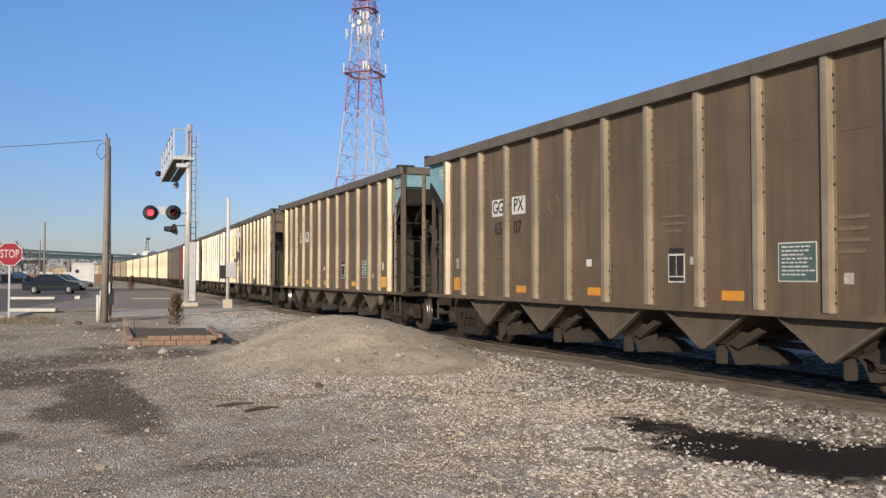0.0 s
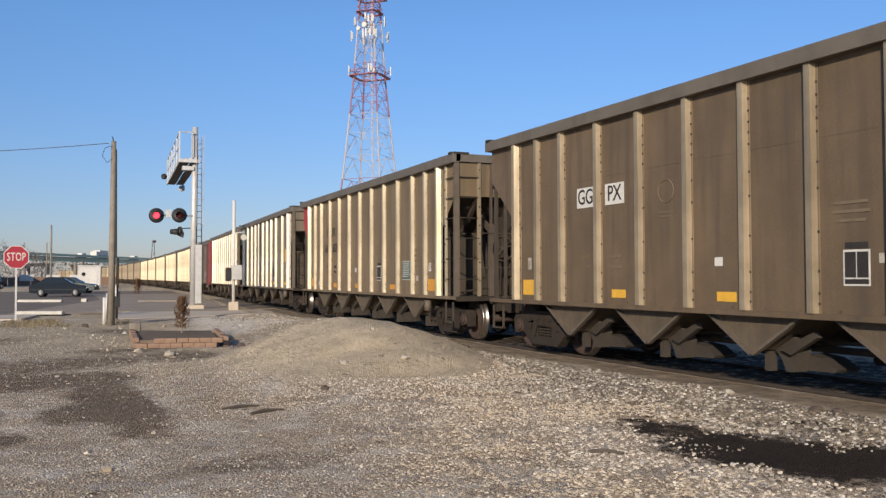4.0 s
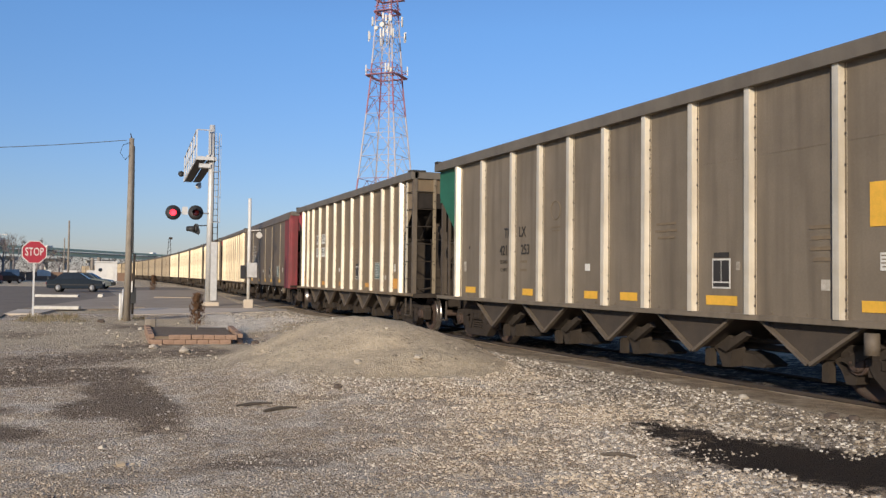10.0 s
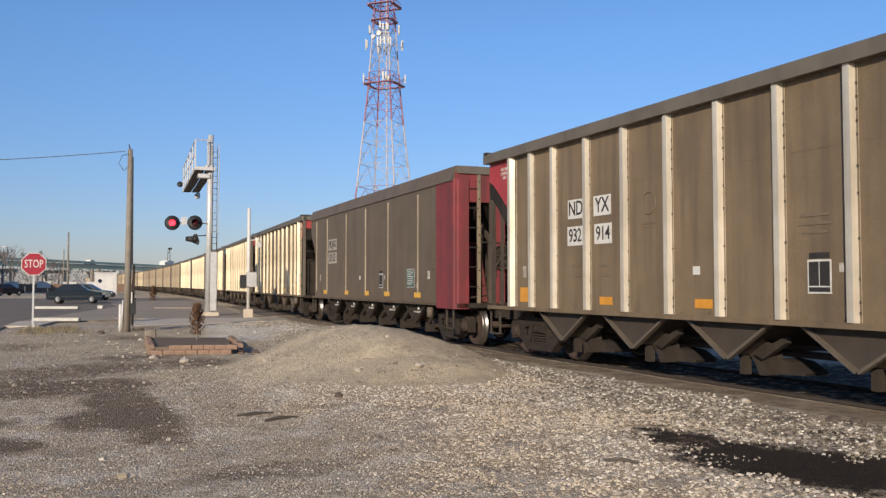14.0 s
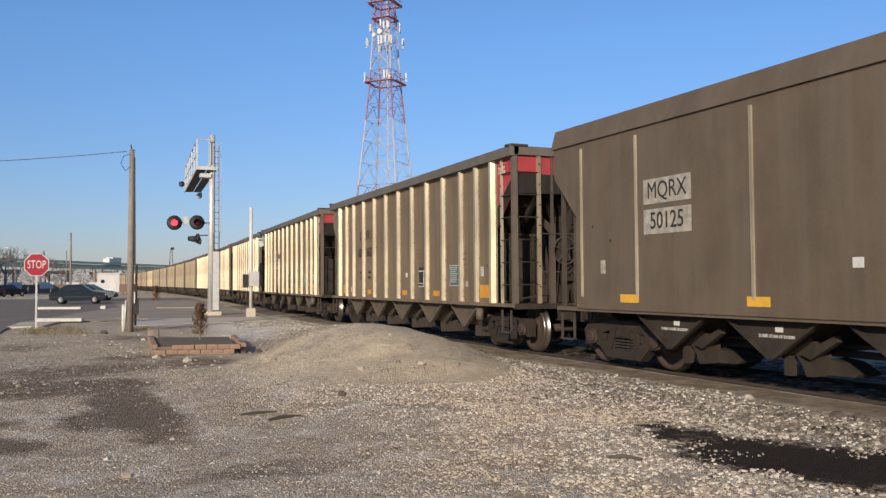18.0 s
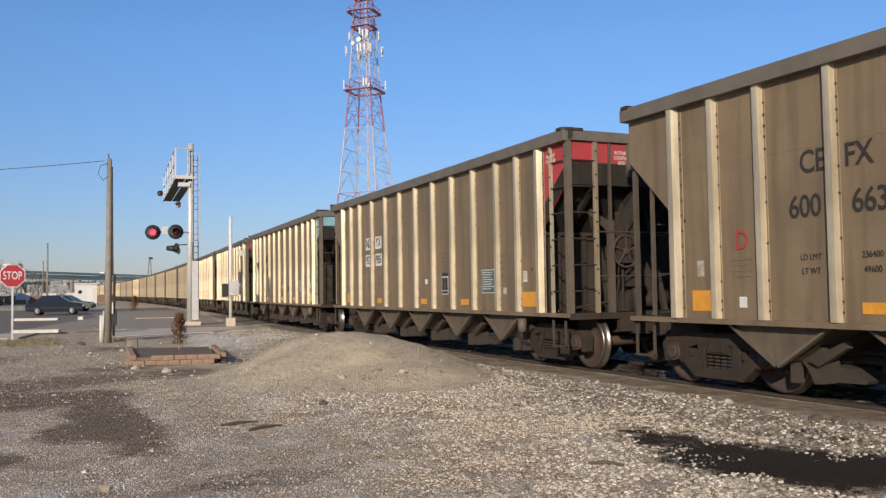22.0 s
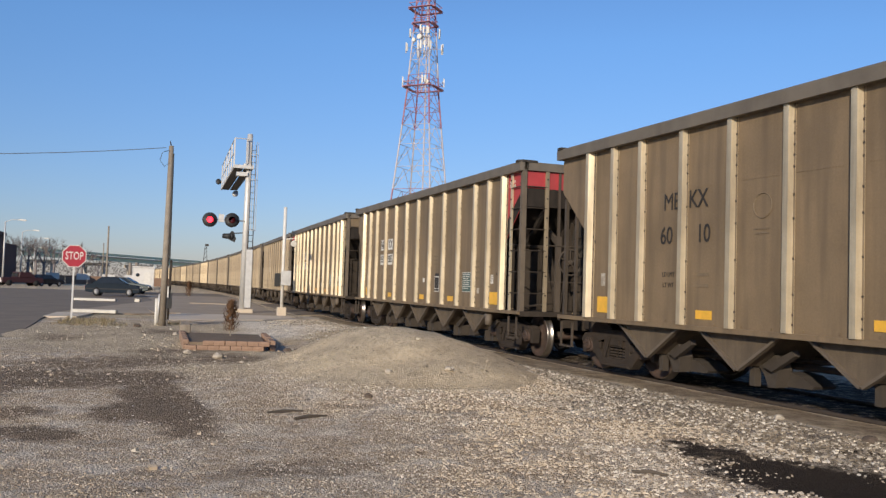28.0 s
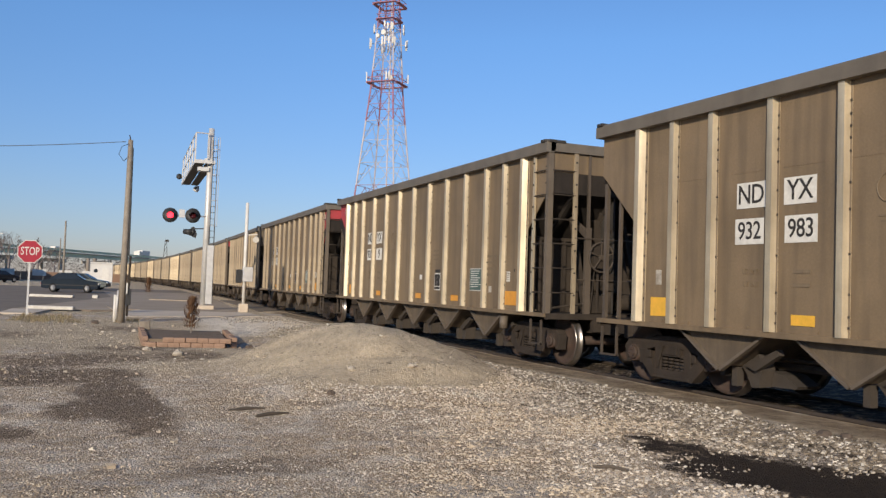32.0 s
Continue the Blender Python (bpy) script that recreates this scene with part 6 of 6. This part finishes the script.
def pickup(x, y, yaw):
    t = thing("pickup_truck", "maroon and white pickup truck parked by the road", "truck", at=pose(x, y, 0, 0, 0, yaw))
    for nm, pts, m_ in (("body", [(-2.6, 0.4), (-2.6, 1.05), (2.5, 1.05), (2.6, 0.7), (2.6, 0.4)], "maroon"), ("cab", [(-0.6, 1.05), (-0.4, 1.75), (1.0, 1.75), (1.6, 1.05)], "maroon"), ("bumper", [(-2.72, 0.42), (-2.72, 0.66), (-2.6, 0.66), (-2.6, 0.42)], "white")):
        bm = B()
        prism(bm, pts, "y", -0.95, 0.95)
        part(nm, bm, m_, t, bevel=0.04)
    for wx in (-1.7, 1.7):
        for wy in (-0.86, 0.86):
            bm = B()
            lathe(bm, [(0.0, -0.12), (0.36, -0.12), (0.38, 0), (0.36, 0.12), (0.0, 0.12)], (wx, wy, 0.38), "y", 16)
            part("wheel", bm, "rubber", t)
    bm = B()
    box(bm, -0.62, -0.56, -0.75, 0.75, 1.15, 1.62)
    part("rear_window", bm, "glass", t)
    bm = B()
    box(bm, -2.63, -2.6, -0.7, 0.7, 0.7, 1.0)
    part("tailgate", bm, "white", t)


pickup(-17.9, 117.0, 35)


# ---- booth, brick shop, red wall, far things ----
M["boothwall"] = mat("white_booth_wall", (0.62, 0.61, 0.58), (0.52, 0.50, 0.47), 1.5, 0.8)
M["shopbrick"] = mat("dark_red_brick_wall", (0.12, 0.07, 0.06), (0.085, 0.05, 0.045), 0.8, 0.9, 0, 0.3, 8)


def booth():
    t = thing("booth", "small white flat-roofed trackside booth", "booth", at=pose(-3.85, 130.0, 0))
    for nm, bx, m_ in (("wall", (-1.3, 1.6, -1.2, 1.2, 0, 2.95), "boothwall"), ("roof", (-1.4, 1.7, -1.35, 1.35, 2.95, 3.12), "boothwall"), ("door", (0.25, 1.15, -1.24, -1.2, 0.3, 2.3), "white"), ("vent", (1.2, 1.4, -0.3, 0.0, 3.1, 3.5), "black")):
        bm = B()
        box(bm, *bx)
        part(nm, bm, m_, t)
    bm = B()
    lathe(bm, [(0.0, -1.24), (0.26, -1.24), (0.26, -1.2), (0.0, -1.2)], (-0.6, 0, 1.9), "y", 18)
    part("round_window", bm, "glass", t)


booth()


def shop():
    t = thing("brick_shop", "dark red brick shop with a grey sign panel", "building", at=pose(-25.6, 129.0, 0) @ Matrix.Scale(1.4, 4))
    for nm, bx, m_ in (("wall", (-30, 0, 0, 16, 0, 5.3), "shopbrick"), ("parapet", (-30, 0.15, -0.15, 16, 5.3, 5.75), "shopbrick"), ("annex_wall", (0, 1.6, 2, 14, 0, 4.3), "shopbrick"), ("sign_panel", (-7.5, -0.6, -0.12, 0, 3.6, 4.9), "concrete"),
                       ("door", (-4.6, -3.4, -0.06, 0, 0, 2.3), "glass"), ("shop_window", (-2.9, -0.8, -0.06, 0, 0.8, 2.6), "glass"), ("shop_window", (-8.6, -5.4, -0.06, 0, 0.8, 2.6), "glass"), ("pier", (-0.5, 0.05, -0.2, 0, 0, 5.3), "shopbrick"), ("roof", (-30, 0, 0, 16, 5.25, 5.3), "black")):
        bm = B()
        box(bm, *bx)
        part(nm, bm, m_, t)


shop()


def red_wall():
    t = thing("barrier_wall", "low red barrier wall with white notices", "wall", at=pose(-14.0, 165.0, 0, 0, 0, 5))
    for i in range(7):
        bm = B()
        box(bm, -11 + i * 3.6, -7.5 + i * 3.6, -0.15, 0.15, 0, 1.5)
        part("panel", bm, "brick", t)
    for x in (-7.0, -2.0, 2.2, 6.0):
        bm = B()
        box(bm, x, x + 2.2, -0.2, -0.16, 0.8, 1.9)
        part("notice", bm, "boothwall", t)


red_wall()


def street_lamp(x, y, h, yaw):
    t = thing("street_lamp", "grey street lamp with a curved arm", "street lamp", "street lamps", at=pose(x, y, 0, 0, 0, yaw))
    bm = B()
    tube(bm, (0, 0, 0), (0, 0, h - 0.3), 0.13, 0.09, 10)
    part("pole", bm, "galv", t)
    bm = B()
    tube(bm, (0, 0, h - 0.3), (0.8, 0, h), 0.05, seg=6)
    tube(bm, (0.8, 0, h), (1.7, 0, h + 0.05), 0.045, seg=6)
    part("arm", bm, "galv", t)
    bm = B()
    prism(bm, [(1.6, h), (1.7, h + 0.16), (2.6, h + 0.12), (2.7, h - 0.02), (2.3, h - 0.1)], "y", -0.16, 0.16)
    part("lamp_head", bm, "white", t)


street_lamp(-22.2, 131.0, 9.0, 0)
street_lamp(-24.4, 160.0, 9.0, 0)
street_lamp(-27.0, 193.0, 9.0, 0)


def far_pole(x, y, h, r=0.14, arms=False):
    t = thing("far_pole", "thin dark utility pole in the distance", "utility pole", "far poles", at=pose(x, y, 0))
    bm = B()
    tube(bm, (0, 0, 0), (0, 0, h), r, r * 0.7, 8)
    part("shaft", bm, "wood", t)
    if arms:
        bm = B()
        box(bm, -1.0, 1.0, -0.06, 0.06, h - 0.5, h - 0.38)
        part("crossarm", bm, "wood", t)


far_pole(-8.0, 119.7, 8.2)
far_pole(-13.5, 190.0, 8.5)
far_pole(-7.6, 210.0, 5.0, 0.5)
far_pole(-9.2, 215.0, 5.0, 0.5)


def far_derrick(x, y):
    t = thing("far_derrick", "small dark lattice derrick in the distance", "derrick", at=pose(x, y, 0))
    for s in (-1, 1):
        bm = B()
        tube(bm, (s * 1.4, 0, 0), (s * 0.35, 0, 18), 0.16, 0.12, 6)
        part("leg", bm, "under", t)
    for i in range(8):
        bm = B()
        w = 1.4 - 1.05 * i / 8
        tube(bm, (-w, 0, i * 2.2), (w, 0, i * 2.2 + 2.2), 0.08, seg=5)
        part("bar", bm, "under", t)
    bm = B()
    box(bm, -0.3, 1.3, -0.3, 0.3, 17.6, 18.6)
    part("head", bm, "under", t)


far_derrick(15.5, 420.0)


def overpass():
    t = thing("overpass", "long pale green girder road bridge on concrete piers", "bridge", at=pose(-5.0, 313.0, 0, 0, 0, 64.0))
    for i in range(-14, 16):
        x0, x1 = i * 26 - 13, i * 26 + 13 - 0.05
        for nm, bx, m_ in (("girder", (x0, x1, -4.8, -4.5, 6.2, 7.3), "girder"), ("deck", (x0, x1, -5.2, 5.2, 7.3, 7.6), "concrete"), ("parapet", (x0, x1, -5.2, -4.95, 7.75, 8.5), "girder")):
            bm = B()
            box(bm, *bx)
            part(nm, bm, m_, t)
        p = B()
        box(p, x0 - 0.6, x0 + 0.6, -4.5, 4.5, 4.6, 5.6)
        cap = part("pier_cap", p, "concrete", t)
        for y in (-3, 3):
            p = B()
            tube(p, (x0, y, 0), (x0, y, 4.6), 0.55, seg=12)
            part("pier", p, "concrete", cap)
    return t


OVERPASS = overpass()
TRAFFIC = []


def bridge_vehicle(kind):
    t = thing("bridge_truck" if kind else "bridge_car", "white truck driving over the bridge" if kind else "pale car driving over the bridge", "truck" if kind else "car", "bridge traffic")
    if kind:
        dims = (("cab", (-7.5, -5.6, -1.1, 1.1, 0.5, 2.3), "white"), ("trailer", (-5.4, 0.5, -1.2, 1.2, 1.0, 2.7), "white"), ("chassis", (-7.3, 0.4, -1.0, 1.0, 0.05, 1.0), "black"))
    else:
        dims = (("body", (-2.3, 2.3, -0.9, 0.9, 0.35, 0.95), "white"), ("cabin", (-1.2, 1.4, -0.8, 0.8, 0.95, 1.5), "white"), ("chassis", (-2.1, 2.1, -0.85, 0.85, 0.05, 0.35), "rubber"))
    for nm, bx, m_ in dims:
        bm = B()
        box(bm, *bx)
        part(nm, bm, m_, t, bevel=0.08)
    return t


for k, (kind, off) in enumerate(((1, 40.0), (0, 62.0), (0, 25.0), (0, 130.0), (1, 190.0), (0, 240.0), (0, 310.0), (1, 370.0))):
    TRAFFIC.append((bridge_vehicle(kind), off))


def house(x, y, yaw):
    t = thing("warehouse", "grey warehouse with white eaves beyond the track", "building", at=pose(x, y, 0, 0, 0, yaw))
    for nm, bx, m_ in (("wall", (-14, 14, 0, 9, 0, 3.6), "chord"), ("fascia", (-14.3, 14.3, -0.4, -0.2, 3.8, 4.1), "white"), ("door", (-9, -5.5, -0.05, 0, 0, 2.8), "hopper"), ("door", (3.0, 6.5, -0.05, 0, 0, 2.8), "hopper"), ("window", (-2.5, -0.5, -0.05, 0, 1.2, 2.3), "glass"), ("window", (9.0, 11.0, -0.05, 0, 1.2, 2.3), "glass")):
        bm = B()
        box(bm, *bx)
        part(nm, bm, m_, t)
    bm = B()
    prism(bm, [(-0.4, 4.1), (4.5, 5.3), (9.4, 4.1)], "x", -14.3, 14.3)
    part("roof", bm, "brick", t, "brown shingled roof")


house(33.0, 34.0, -45)


# ---- bare trees and far woods ----
M["bark"] = mat("bare_brown_bark", (0.24, 0.205, 0.19), (0.19, 0.165, 0.155), 3, 0.95)
M["twigs"] = mat("bare_twigs", (0.17, 0.14, 0.125), (0.13, 0.11, 0.10), 0.5, 0.95)


def bare_tree(x, y, h, seed):
    t = thing("tree", "bare brown winter tree in the distance", "tree", "bare trees", at=pose(x, y, 0))
    r = random.Random(seed)
    bm = B()
    tw = B()
    tube(bm, (0, 0, 0), (0, 0, h * 0.4), 0.03 * h, 0.02 * h, 7)
    def grow(p, d, l, w, n):
        q = p + d * l
        tube(bm if n > 1 else tw, p, q, w, w * 0.6, 5 if n > 1 else 3)
        if n == 0:
            return
        for _ in range(3 if n > 1 else 4):
            e = (d + Vector((r.uniform(-1, 1), r.uniform(-1, 1), r.uniform(-0.2, 0.7))) * 0.75).normalized()
            grow(q, e, l * r.uniform(0.6, 0.8), w * 0.55, n - 1)
    for i in range(5):
        a = 2 * math.pi * i / 5 + r.uniform(-0.4, 0.4)
        grow(Vector((0, 0, h * (0.28 + 0.03 * i))), Vector((math.cos(a) * 0.6, math.sin(a) * 0.6, 0.8)).normalized(), h * 0.22, 0.012 * h, 3)
    part("trunk", bm, "bark", t)
    part("crown", tw, "twigs", t)


for i, (x, y, h) in enumerate(((-19.5, 150, 8.5), (-23.0, 158, 9.0), (-16.5, 170, 8.0), (-27.5, 165, 9.5), (-32.0, 160, 9.0), (-14.0, 185, 7.0), (-37, 175, 9), (-21, 175, 9.5), (-25.5, 185, 10), (-18, 195, 9), (-30, 190, 10))):
    bare_tree(x, y, h, 30 + i)


def far_woods():
    """A low haze of bare woods along the horizon."""
    r = np.random.RandomState(12)
    n = 26000
    x = r.uniform(-420, 420, n)
    y = 470 + r.uniform(0, 60, n) + 0.15 * np.abs(x)
    top = 9 + 3.0 * wave(x, y * 0, 0.05, 31) + 1.5 * wave(x, y * 0, 0.3, 32)
    z = top * r.uniform(0, 1, n) ** 0.8
    s = r.uniform(0.35, 0.9, n)
    a = r.uniform(0, 6.28, n)
    c = np.stack([x, y, z], -1)
    u = np.stack([np.cos(a), 0 * a, np.sin(a)], -1) * s[:, None]
    w = np.stack([-np.sin(a) * 0.35, 0 * a + 0.2, np.cos(a) * 0.35], -1) * s[:, None]
    v = np.stack([c - u, c + w, c + u], 1).reshape(-1, 3)
    me = bpy.data.meshes.new("far_woods")
    me.from_pydata(v.tolist(), [], np.arange(3 * n).reshape(-1, 3).tolist())
    me.materials.append(mat("hazy_bare_woods", (0.074, 0.064, 0.060), (0.060, 0.052, 0.049), 0.05, 1.0))
    tagged(new("far_woods", me), "hazy bare woods along the horizon", "woods", kind="stuff")


far_woods()


def motions():
    """The train rolls past, slowing a little, and its nearer wheels turn; the crossing lamps wink in turn; traffic crosses the bridge."""
    for n, (car, sets) in enumerate(zip(CARS, WHEELS)):
        walk(car, [(float(k), track(FIRST + PITCH * n - rolled(k))) for k in range(33)])
        if n < 12:
            for w in sets:
                y, z = w.location[1], w.location[2]
                walk(w, [(k / 10, pose(0, y, z, 360 * rolled(k / 10) / (2 * math.pi * 0.462), 0, 0)) for k in range(321)])
    for g, phase in zip(GLOWS, (0.0, 0.5)):
        x, y, z = g.location
        rows = []
        for k in range(-1, 33):
            for dt, back in ((0.0, 0.0), (0.45, 0.0), (0.5, 0.075), (0.95, 0.075)):
                t = k + phase + dt
                if 0 <= t <= 32:
                    rows.append((t, pose(x, y + back, z)))
        walk(g, rows)
    for car, off in TRAFFIC:
        walk(car, [(float(t), OVERPASS.matrix_basis @ pose(off - 11.0 * t, -2.8, 7.62)) for t in range(0, 33, 4)])


motions()
